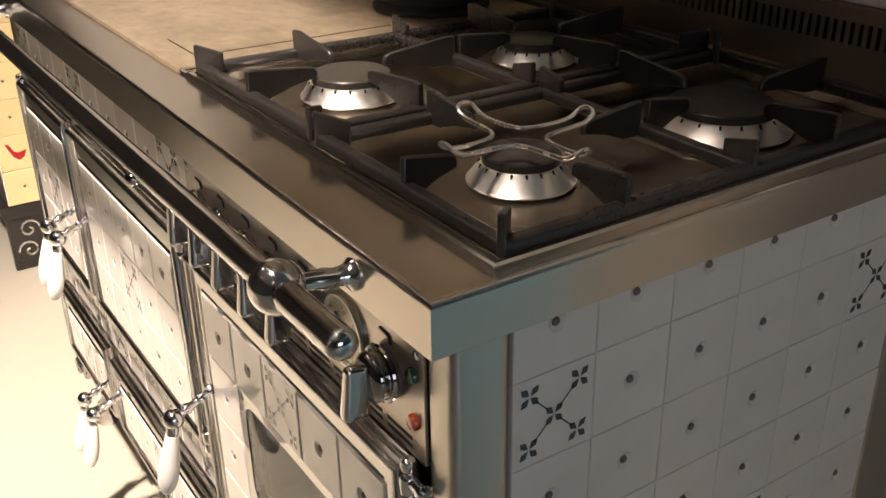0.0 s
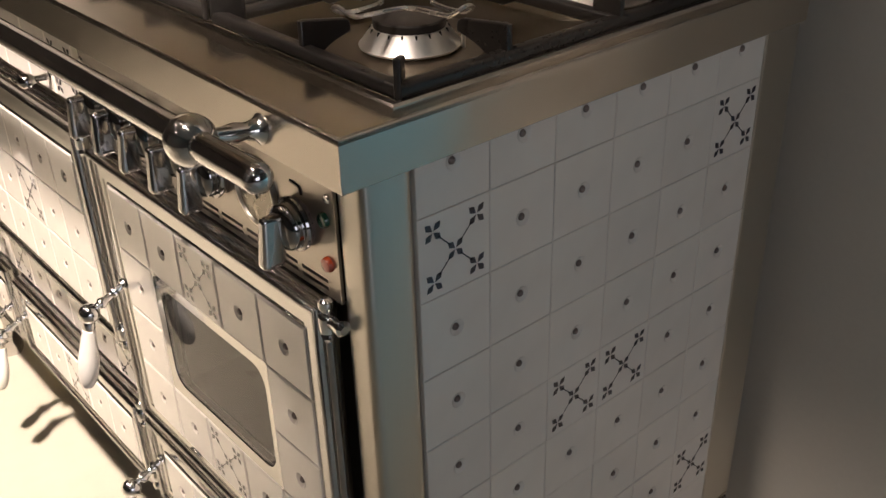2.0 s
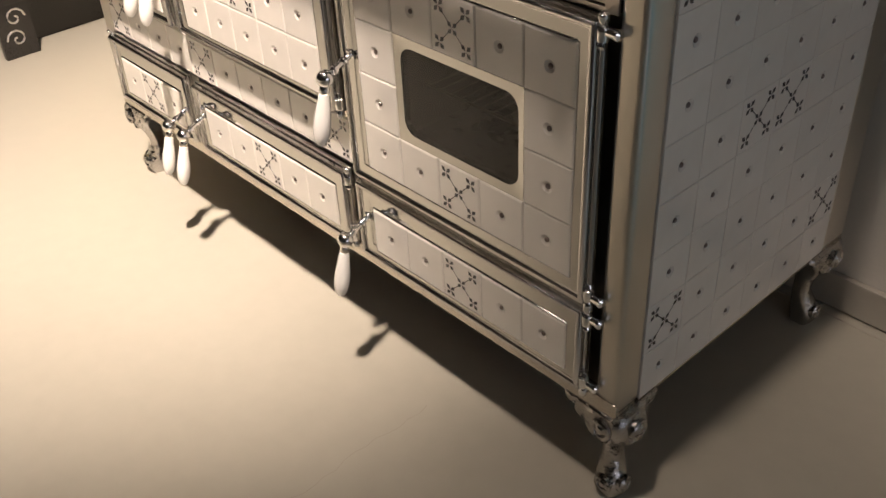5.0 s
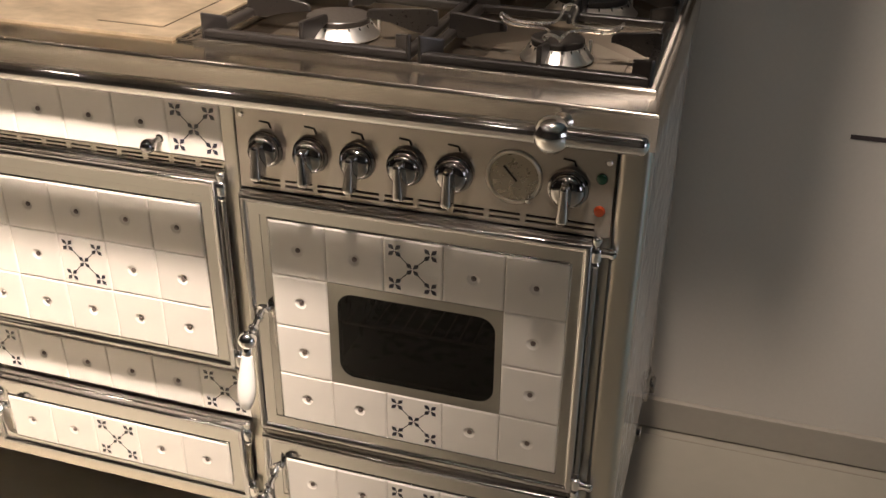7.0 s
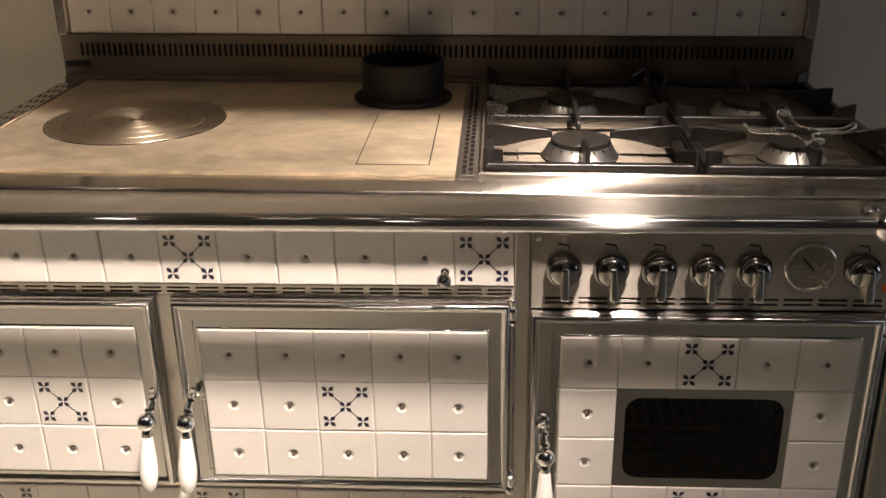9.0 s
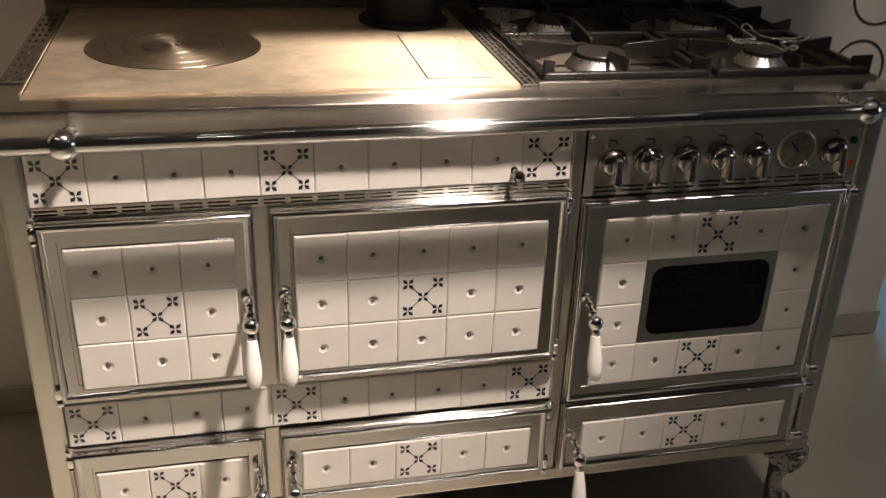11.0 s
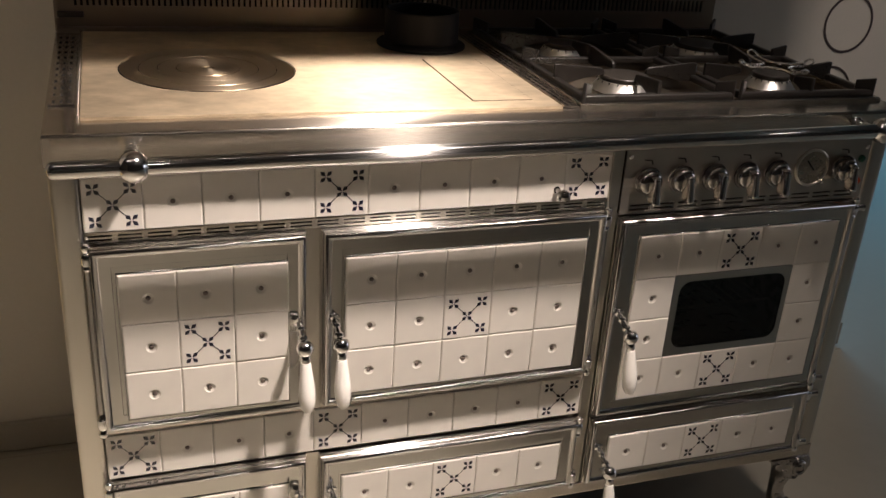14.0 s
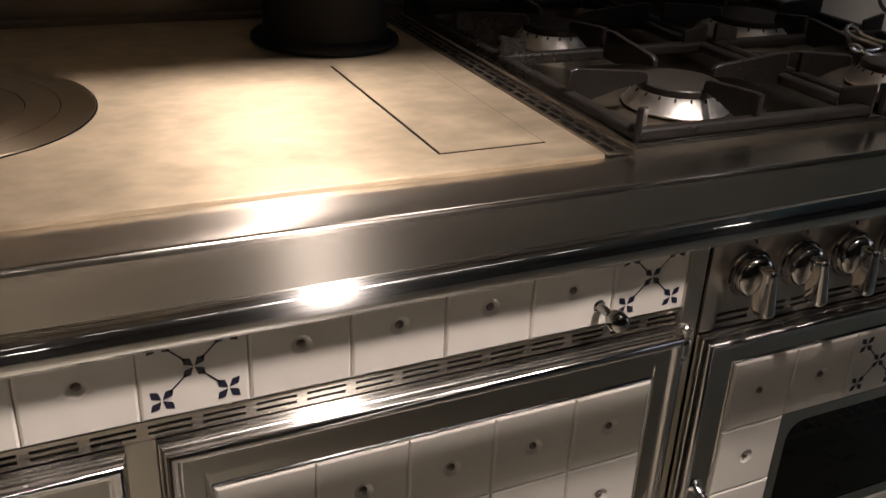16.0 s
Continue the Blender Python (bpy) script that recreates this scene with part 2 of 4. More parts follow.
def box(bm, x0, x1, y0, y1, z0, z1, bevel=0.0, seg=2):
    made = bmesh.ops.create_cube(bm, size=1.0, matrix=Matrix.LocRotScale(
        ((x0 + x1) / 2, (y0 + y1) / 2, (z0 + z1) / 2), None, (x1 - x0, y1 - y0, z1 - z0)))
    if bevel:
        edges = {e for v in made["verts"] for e in v.link_edges}
        bmesh.ops.bevel(bm, geom=list(edges), offset=bevel, segments=seg, affect="EDGES", profile=0.6)
    return bm


def solid(x0, x1, y0, y1, z0, z1, bevel=0.0, seg=2):
    return box(bmesh.new(), x0, x1, y0, y1, z0, z1, bevel, seg)


def lathe(bm, profile, m=None, seg=24):
    """Turns (radius, height) pairs round the local z axis, closed at both ends."""
    m = m or Matrix()
    rings = []
    for r, h in profile:
        if r < 1e-6:
            rings.append([bm.verts.new(m @ Vector((0, 0, h)))])
        else:
            rings.append([bm.verts.new(m @ Vector((r * math.cos(2 * math.pi * i / seg), r * math.sin(2 * math.pi * i / seg), h))) for i in range(seg)])
    for a, b in zip(rings, rings[1:]):
        for i in range(seg):
            j = (i + 1) % seg
            if len(a) == 1 and len(b) == 1:
                continue
            if len(a) == 1:
                bm.faces.new((a[0], b[i], b[j]))
            elif len(b) == 1:
                bm.faces.new((a[i], a[j], b[0]))
            else:
                bm.faces.new((a[i], a[j], b[j], b[i]))
    for ring, flip in ((rings[0], True), (rings[-1], False)):
        if len(ring) > 1:
            bm.faces.new(ring[::-1] if flip else ring)
    return bm


def ball(r, n=10):
    return [(r * math.sin(math.pi * i / n) if 0 < i < n else 0.0, -r * math.cos(math.pi * i / n)) for i in range(n + 1)]


def along(p, q):
    """The pose whose z axis runs from p to q."""
    d = Vector(q) - Vector(p)
    return Matrix.Translation(p) @ d.to_track_quat("Z", "Y").to_matrix().to_4x4()


def rod(bm, p, q, r, seg=16, r2=None):
    h = (Vector(q) - Vector(p)).length
    return lathe(bm, [(r, 0), (r2 or r, h)], along(p, q), seg)


def tube(bm, points, r, seg=10, closed=False):
    """A wire of radius r through points."""
    pts = [Vector(p) for p in points]
    n = len(pts)
    rings, ref = [], Vector((0, 0, 1))
    for i, p in enumerate(pts):
        a, b = (pts[(i - 1) % n], pts[(i + 1) % n]) if closed else (pts[max(i - 1, 0)], pts[min(i + 1, n - 1)])
        d = (b - a).normalized()
        side = d.cross(ref)
        side = side.normalized() if side.length > 1e-4 else Vector((1, 0, 0))
        up = side.cross(d)
        rings.append([bm.verts.new(p + r * (math.cos(2 * math.pi * k / seg) * side + math.sin(2 * math.pi * k / seg) * up)) for k in range(seg)])
    for i in range(n if closed else n - 1):
        a, b = rings[i], rings[(i + 1) % n]
        for k in range(seg):
            bm.faces.new((a[k], a[(k + 1) % seg], b[(k + 1) % seg], b[k]))
    if not closed:
        bm.faces.new(rings[0][::-1])
        bm.faces.new(rings[-1])
    return bm


def mitred(x0, x1, z0, z1, profile):
    """A frame round a rectangle of the x-z plane, facing -y: profile is (inset, height) from the outer back edge to the inner one."""
    bm = bmesh.new()
    loops = []
    for inset, high in profile:
        loops.append([bm.verts.new((x, -high, z)) for x, z in (
            (x0 + inset, z0 + inset), (x1 - inset, z0 + inset), (x1 - inset, z1 - inset), (x0 + inset, z1 - inset))])
    loops.append(loops[0])
    for a, b in zip(loops, loops[1:]):
        for i in range(4):
            bm.faces.new((a[i], a[(i + 1) % 4], b[(i + 1) % 4], b[i]))
    return bm


def grid_plate(us, vs, hole, thick):
    """A plate over the grid lines us x vs in its local x-y plane, facing +z, with the cells for which hole(i, j) holds cut out."""
    bm = bmesh.new()
    top = {(i, j): bm.verts.new((u, v, 0)) for i, u in enumerate(us) for j, v in enumerate(vs)}
    low = {k: bm.verts.new((v.co.x, v.co.y, -thick)) for k, v in top.items()}
    full = {(i, j) for i in range(len(us) - 1) for j in range(len(vs) - 1) if not hole(i, j)}
    for i, j in full:
        q = [(i, j), (i + 1, j), (i + 1, j + 1), (i, j + 1)]
        bm.faces.new([top[k] for k in q])
        for (di, dj), (a, b) in zip(((0, -1), (1, 0), (0, 1), (-1, 0)), ((0, 1), (1, 2), (2, 3), (3, 0))):
            if (i + di, j + dj) not in full:
                bm.faces.new((top[q[a]], low[q[a]], low[q[b]], top[q[b]]))
    loose = [v for v in bm.verts if not v.link_faces]
    bmesh.ops.delete(bm, geom=loose, context="VERTS")
    return bm


def slots(start, end, pitch, gap):
    """Grid lines for a row of slots: solid, slot, solid, ..."""
    n = int(round((end - start) / pitch))
    p = (end - start) / n
    lines = [start]
    for i in range(n):
        lines += [start + i * p + gap / 2, start + (i + 1) * p - gap / 2]
    return lines + [end]


FRONT = Matrix(((1, 0, 0, 0), (0, 0, -1, 0), (0, 1, 0, 0), (0, 0, 0, 1)))      # local x, y, z to +x, +z, -y
SIDE = Matrix(((0, 0, 1, 0), (1, 0, 0, 0), (0, 1, 0, 0), (0, 0, 0, 1)))        # local x, y, z to +y, +z, +x

# ---- tiles ----
TILE_MESH = {}


def tile_mesh(w, h, kind, glaze):
    """A glazed tile with soft edges; kind 'dot' has a dimple with a rivet, 'flower' a painted cross of petals, 'bird' a red blot."""
    key = (round(w, 4), round(h, 4), kind, glaze.name)
    if key in TILE_MESH:
        return TILE_MESH[key]
    bm = bmesh.new()
    tight = h < 0.0785      # the side's tiles are laid close, with crisp edges
    gap, e = (0.0002, 0.0010) if tight else (0.00012, 0.0024)
    t, a, b = 0.007, w / 2 - gap, h / 2 - gap
    loops = []
    for inset, z in ((0, 0), (0, t - e), (0.32 * e, t - 0.36 * e), (e, t)):
        loops.append([bm.verts.new((x, y, z)) for x, y in ((-a + inset, -b + inset), (a - inset, -b + inset), (a - inset, b - inset), (-a + inset, b - inset))])
    for p, q in zip(loops, loops[1:]):
        for i in range(4):
            bm.faces.new((p[i], p[(i + 1) % 4], q[(i + 1) % 4], q[i]))
    if kind == "dot":
        n, rings = 12, []
        for r, z in ((0.0084, t), (0.0062, t - 0.0013), (0.0037, t - 0.0022), (0.0031, t - 0.0008), (0.0016, t + 0.0001)):
            rings.append([bm.verts.new((r * math.cos(math.pi * (2 * i / n - 0.75)), r * math.sin(math.pi * (2 * i / n - 0.75)), z)) for i in range(n)])
        for k in range(4):      # the face from the tile's corners to the dimple
            c, d = loops[-1][k], loops[-1][(k + 1) % 4]
            arc = [rings[0][(3 * k + s) % n] for s in range(4)]
            bm.faces.new([c, d] + arc[::-1])
        for k, (p, q) in enumerate(zip(rings, rings[1:])):
            for i in range(n):
                f = bm.faces.new((p[i], p[(i + 1) % n], q[(i + 1) % n], q[i]))
                f.material_index = 1 if k >= 2 else 0
        bm.faces.new(rings[-1]).material_index = 1
    else:
        bm.faces.new(loops[-1])
        z = t + 0.0003

        def shape(pts, index):
            bm.faces.new([bm.verts.new((x * w, y * h, z)) for x, y in pts]).material_index = index

        def petal(cx, cy, ang, ln, wd):
            c, s = math.cos(ang), math.sin(ang)
            kite = ((0.06, 0), (0.60, wd), (0.70, wd * 0.86), (1.05, 0.0), (0.70, -wd * 0.86), (0.60, -wd))
            shape([(cx + ln * (u * c - v * s), cy + ln * (u * s + v * c)) for u, v in kite], 1)
        if kind == "flower":
            for q in range(4):
                ang = math.pi / 4 + q * math.pi / 2
                petal(0, 0, ang, 0.138, 0.29)
                ux, uy = math.cos(ang), math.sin(ang)
                cx, cy = 0.425 * ux, 0.425 * uy
                for s in range(4):
                    petal(cx, cy, math.pi / 4 + s * math.pi / 2, 0.142, 0.29)
                shape([(0.10 * ux + o * uy, 0.10 * uy - o * ux) for o in (-0.008, 0.008)] +
                      [(0.33 * ux + o * uy, 0.33 * uy - o * ux) for o in (0.008, -0.008)], 1)
        else:
            shape([(-0.2, 0.05), (-0.12, -0.12), (0.02, -0.22), (0.16, -0.14), (0.24, 0.06), (0.1, 0.02), (0.0, 0.0), (-0.1, 0.06)], 1)
            shape([(-0.3, 0.28), (-0.2, 0.05), (-0.1, 0.06), (-0.2, 0.26)], 1)
    marks = {"dot": RIVET, "flower": NAVY, "bird": RED}[kind]
    TILE_MESH[key] = mesh_of("tile", bm, glaze, marks, angle=12)
    return TILE_MESH[key]


def lay_tile(parent, turn, origin, w, h, kind, glaze=None):
    me = tile_mesh(w, h, kind, glaze or GLAZE)
    m = Matrix.Translation(origin) @ turn @ pose(0, 0, 0, random.uniform(-0.35, 0.35), random.uniform(-0.35, 0.35), 0)
    return part("tile", me, None, parent, at=m)


# ---- structure ----
TOP = 0.897          # the worktop's height
WALL_Y = 0.634
WALL_END = 0.615


def structure(name, bm, mat, label, category, smooth=False):
    return tagged(new(name, mesh_of(name, bm, mat, smooth=smooth)), label, category, kind="structure")


structure("floor", solid(-5.2, 5.2, -4.6, 6.4, -0.12, 0.0), FLOOR, "cream poured-resin floor with a low sheen", "floor")
structure("wall_back", solid(-5.2, WALL_END, WALL_Y, WALL_Y + 0.12, 0.0, 3.8, 0.003), WALL, "plain warm-white painted wall behind the cooker", "wall")
structure("wall_left", solid(-5.32, -5.2, -4.6, WALL_Y + 0.12, 0.0, 3.8), DIM, "plain unseen wall, coloured dark for a dim room", "wall")
structure("wall_front", solid(-5.2, 5.2, -4.72, -4.6, 0.0, 3.8), DIM, "plain unseen wall, coloured dark for a dim room", "wall")
_w = bmesh.new()
box(_w, -5.2, 0.9, 6.4, 6.52, 0.0, 3.8)
box(_w, 4.5, 5.2, 6.4, 6.52, 0.0, 3.8)
box(_w, 0.9, 4.5, 6.4, 6.52, 0.0, 0.55)
box(_w, 0.9, 4.5, 6.4, 6.52, 2.65, 3.8)
structure("wall_far", _w, WALL, "plain warm-white painted wall with a window opening", "wall")
structure("wall_far_left", solid(-5.32, -5.2, WALL_Y + 0.12, 6.4, 0.0, 3.8), WALL, "plain warm-white painted wall", "wall")
_w = bmesh.new()
box(_w, 5.2, 5.32, -4.6, -2.2, 0.0, 3.8)
box(_w, 5.2, 5.32, 0.2, 6.4, 0.0, 3.8)
box(_w, 5.2, 5.32, -2.2, 0.2, 0.0, 0.65)
box(_w, 5.2, 5.32, -2.2, 0.2, 2.35, 3.8)
structure("wall_right", _w, DIM, "plain unseen wall, coloured dark for a dim room, with an assumed window opening", "wall")
structure("ceiling", solid(-5.2, 5.2, -4.6, 6.4, 3.8, 3.92), CEIL, "unseen showroom ceiling, coloured dark for a dim room", "ceiling")
# Unseen block, added to keep the lamp's light off the rear of the top.
structure("ceiling_bulkhead", solid(-1.9, 0.12, -0.11, WALL_Y, 1.92, 3.8), SHADE_BLOCK, "unseen plain block that shades the rear of the cooker", "bulkhead")
structure("baseboard", solid(-5.2, WALL_END + 0.004, WALL_Y - 0.014, WALL_Y - 0.001, 0.004, 0.072, 0.002), SKIRT, "low grey painted baseboard along the wall", "baseboard")
_s = bmesh.new()
box(_s, -5.2, WALL_END, WALL_Y - 0.034, WALL_Y - 0.030, -0.001, 0.0006)
structure("floor_seam", _s, SEAM, "thin dark seam in the floor before the baseboard", "seam")

_s = bmesh.new()
box(_s, 0.7, 5.2, 3.500, 3.505, -0.001, 0.0006)
structure("floor_seam_far", _s, SEAM, "thin seam in the far part of the floor", "seam")
_s = bmesh.new()
line = [(-0.338 + 0.004 * math.sin(7 * k) + 0.003 * math.sin(2.3 * k), -0.05 - 0.021 * k) for k in range(20)]
for (ax, ay), (bx_, by_) in zip(line, line[1:]):
    _s.faces.new([_s.verts.new((x, y, 0.0004)) for x, y in ((ax - 0.0007, ay), (ax + 0.0007, ay), (bx_ + 0.0007, by_), (bx_ - 0.0007, by_))])
structure("floor_crack", _s, SEAM, "hairline crack in the resin floor", "crack")

# ---- wall vinyl: circles and a line ----


def ring_mesh(r, w, depth, seg=48):
    bm = bmesh.new()
    loops = [[bm.verts.new((q * math.cos(2 * math.pi * i / seg), q * math.sin(2 * math.pi * i / seg), z)) for i in range(seg)]
             for q, z in ((r, 0), (r, depth), (r - w, depth), (r - w, 0))]
    for a, b in zip(loops, loops[1:] + loops[:1]):
        for i in range(seg):
            bm.faces.new((a[i], a[(i + 1) % seg], b[(i + 1) % seg], b[i]))
    return bm


for cz in (0.904, 0.733):
    ob = new("wall_decal", mesh_of("wall_decal", ring_mesh(0.070, 0.006, 0.0008), DECAL))
    ob.matrix_basis = Matrix.Translation((0.414 if cz > 0.8 else 0.392, WALL_Y - 0.0005, cz)) @ FRONT
    tagged(ob, "thin dark vinyl circle stuck on the wall", "wall decal", "wall graphics")
ob = new("wall_decal_line", mesh_of("wall_decal_line", solid(0.272, 0.56, WALL_Y - 0.0012, WALL_Y + 0.0005, 0.659, 0.667), DECAL))
tagged(ob, "dark vinyl line stuck on the wall", "wall decal", "wall graphics")

# ---- the range cooker ----
XL, XR, YB = -1.362, 0.0, 0.585
cooker = thing("range_cooker", "stainless steel range cooker with white blue-motif tiles and chrome fittings", "range cooker")

# body: steel carcass with front posts, left side, base rail and dividing posts
BODY_X1 = -0.008
for x0, x1, y0, z0, z1 in ((XL + 0.004, -0.412, 0.012, 0.196, 0.866), (-0.133, BODY_X1, 0.012, 0.196, 0.866), (-0.412, -0.133, 0.012, 0.196, 0.446),
                           (-0.412, -0.133, 0.012, 0.636, 0.866), (-0.412, -0.133, 0.380, 0.446, 0.636)):
    part("carcass", solid(x0, x1, y0, YB - 0.01, z0, z1), STEEL_UP, cooker, smooth=False)
for x0, x1 in ((XL, -1.324), (-0.036, XR)):
    part("corner_post", solid(x0, x1, -0.004, 0.046, 0.184, 0.866, 0.009, 4), STEEL_UP, cooker)
part("rear_post", solid(-0.03, XR, 0.5195, YB, 0.184, 0.858, 0.004), STEEL_UP, cooker)
part("centre_post", solid(-0.534, -0.514, -0.003, 0.02, 0.20, 0.866, 0.002), STEEL_UP, cooker)
part("base_rail", solid(XL + 0.001, XR - 0.001, -0.006, 0.04, 0.178, 0.204, 0.003), STEEL, cooker)
part("side_base_rail", solid(-0.03, XR - 0.001, 0.044, YB - 0.002, 0.176, 0.183, 0.001), STEEL, cooker)
for x0, x1, z0, z1 in ((-1.0215, -0.9985, 0.205, 0.352), (-1.0215, -0.9985, 0.436, 0.748)):
    part("divider", solid(x0, x1, -0.001, 0.014, z0, z1, 0.001), STEEL_UP, cooker)

# Added dark sheet under the body, to deepen the shade on the floor.
part("base_plate", solid(XL + 0.004, XR - 0.034, 0.041, YB - 0.004, 0.170, 0.1775, 0.001), DARK, cooker, "underside plate, coloured dark to deepen the shade below")
# tiled right side: six columns by nine rows
side = part("side_panel", solid(-0.010, -0.0068, 0.0465, 0.5195, 0.183, 0.884), JOINT, cooker, "white tiled side panel", smooth=False)
SP, SR = 0.0787, 0.0782
FLOWERS = {(0, 1), (5, 1), (2, 4), (3, 4), (0, 7), (5, 7)}
for c in range(6):
    for r in range(9):
        lay_tile(side, SIDE, (-0.0068, 0.0465 + SP * (c + 0.5), 0.885 - SR * (r + 0.5)), SP, SR, "flower" if (c, r) in FLOWERS else "dot")

# tiled strips on the front
for z, flowers, name in ((0.803, (0, 4, 9), "upper_strip"), (0.3935, (0, 4, 9), "lower_strip")):
    strip = part(name, solid(-1.3235, -0.5345, 0.0045, 0.012, z - 0.04, z + 0.04), JOINT, cooker, "row of white tiles", smooth=False)
    for i in range(10):
        lay_tile(strip, FRONT, (-1.3235 + 0.0789 * (i + 0.5), 0.0045, z), 0.0789, 0.0789, "flower" if i in flowers else "dot")


def vent_rail(x0, x1, z0, z1, n, name="vent_rail", y=-0.001):
    """A steel strip with pairs of horizontal slots, over a sheet coloured dark for the shade behind."""
    us = slots(x0, x1, (x1 - x0) / n, 0.008)
    h = z1 - z0
    vs = [z0, z0 + 0.22 * h, z0 + 0.40 * h, z0 + 0.58 * h, z0 + 0.76 * h, z1]
    ob = part(name, grid_plate(us, vs, lambda i, j: i % 2 == 1 and j in (1, 3), 0.003), STEEL, cooker, "slotted steel vent rail",
              at=Matrix.Translation((0, y, 0)) @ FRONT, smooth=False)
    part("vent_gap", solid(x0 + 0.001, x1 - 0.001, 0.0045, 0.0065, z0 + 0.001, z1 - 0.001), DARK, ob, smooth=False).matrix_basis = FRONT.inverted() @ Matrix.Translation((0, -y, 0))
    return ob


vent_rail(-1.3235, -0.5345, 0.7475, 0.7630, 20)
# slim steel strips between the rows of doors
part("trim_strip", solid(-1.3235, -0.5345, 0.000, 0.012, 0.434, 0.447, 0.001), STEEL, cooker)

# worktop with folded apron
HX0, HX1, HY0, HY1 = -0.583, -0.006, 0.034, 0.566      # the hob's opening
HOB_Z = TOP - 0.010
_w = bmesh.new()
loops = []
for inset, z in ((0.010, 0.8535), (0.001, 0.8535), (0, 0.8545), (0, TOP - 0.0046), (0.0004, TOP - 0.0026), (0.0014, TOP - 0.0011), (0.0030, TOP - 0.0003), (0.0050, TOP)):
    x0, x1, y0, y1 = XL - 0.001 + inset, XR + 0.005 - inset, -0.024 + inset, 0.586 - inset
    loops.append([_w.verts.new((x, y, z)) for x, y in ((x0, y0), (x1, y0), (x1, y1), (x0, y1))])
for z in (TOP, HOB_Z - 0.0035):
    loops.append([_w.verts.new((x, y, z)) for x, y in ((HX0 + 0.009, HY0 + 0.009), (HX1 - 0.009, HY0 + 0.009), (HX1 - 0.009, HY1 - 0.009), (HX0 + 0.009, HY1 - 0.009))])
for a, b in zip(loops, loops[1:]):
    for k in range(4):
        _w.faces.new((a[k], a[(k + 1) % 4], b[(k + 1) % 4], b[k]))
_w.faces.new(loops[0][::-1])
_w.faces.new(loops[-1])
part("worktop", _w, STEEL, cooker, "brushed stainless steel worktop")


def slot_strip(x0, x1, y0, y1, n, rows=2, web=0.0042, shifted=True, half=0.65):
    """A strip with rows of long slots, every other row set half a step on."""
    w = (x1 - x0) / (rows * 2 + 1)
    us = [x0]
    for k in range(rows):
        us += [x0 + w * (2 * k + 1.5 - half), x0 + w * (2 * k + 1.5 + half)]
    us.append(x1)
    p = (y1 - y0) / n
    vs = [y0]
    for k in range(n):
        vs += [y0 + p * k + web, y0 + p * (k + 0.5), y0 + p * (k + 0.5) + web, y0 + p * (k + 1)]
    last = len(vs) - 2

    def hole(i, j):
        if not shifted:
            return i % 2 == 1 and j % 4 == 1
        return i % 2 == 1 and 0 < j < last and j % 4 != (0 if i % 4 == 1 else 2)
    ob = part("slot_strip", grid_plate(us, vs, hole, 0.0025), STEEL, cooker, "slotted steel strip",
              at=Matrix.Translation((0, 0, TOP + 0.0035)), smooth=False)
    part("slot_gap", solid(x0 + 0.0008, x1 - 0.0008, y0 + 0.001, y1 - 0.001, -0.0034, -0.0026), DARK, ob, smooth=False)
    return ob


slot_strip(-1.3585, -1.3235, 0.105, 0.545, 12, 3, 0.002, False, 0.42)
part("plate_lip", solid(-1.3210, -1.3172, 0.034, 0.566, TOP - 0.001, TOP + 0.0075, 0.0012), STEEL, cooker)
slot_strip(-0.6085, -0.5865, 0.036, 0.562, 24)

# hot plate with ring set and cover
PZ = TOP + 0.0045
plate = part("hot_plate", solid(-1.316, -0.613, 0.034, 0.566, TOP - 0.001, PZ, 0.0012), PLATE, cooker, "worn polished steel hot plate")
RC = (-1.124, 0.286)
# A dark disc paints the shade between the rings.
part("ring_seat", lathe(bmesh.new(), [(0.1385, 0), (0.1385, 0.0007)], Matrix.Translation((0, 0, 0)), 64), DARK, plate, at=Matrix.Translation((*RC, PZ)))
for r0, r1, h in ((0.1085, 0.137, 0.0016), (0.0795, 0.1075, 0.0020), (0.0505, 0.0785, 0.0017), (0.0085, 0.0495, 0.0021), (0.0, 0.0070, 0.0016)):
    _r = bmesh.new()
    prof = [(r0, 0.0006), (r0, h - 0.0005), (r0 + 0.0006, h), (r1 - 0.0006, h), (r1, h - 0.0005), (r1, 0.0006)] if r0 else [(0, 0.0006), (0, h), (r1 - 0.0006, h), (r1, h - 0.0005), (r1, 0.0006)]
    if r0:
        seg = 64
        loops = [[_r.verts.new((q * math.cos(2 * math.pi * i / seg), q * math.sin(2 * math.pi * i / seg), z)) for i in range(seg)] for q, z in prof]
        for a, b in zip(loops, loops[1:] + loops[:1]):
            for i in range(seg):
                _r.faces.new((a[i], a[(i + 1) % seg], b[(i + 1) % seg], b[i]))
    else:
        lathe(_r, prof[1:], seg=24)
    part("plate_ring", _r, RINGS, plate, at=Matrix.Translation((*RC, PZ)))
# The groove's shade, as a thin dark sheet round the cover.
part("cover_groove", solid(-0.7490, -0.6490, 0.0715, 0.3395, PZ - 0.0005, PZ + 0.0003), DARK, plate, smooth=False)
part("fire_cover", solid(-0.7475, -0.6505, 0.073, 0.338, PZ - 0.0005, PZ + 0.0012, 0.0004), PLATE, plate, "rectangular lift-out cover")

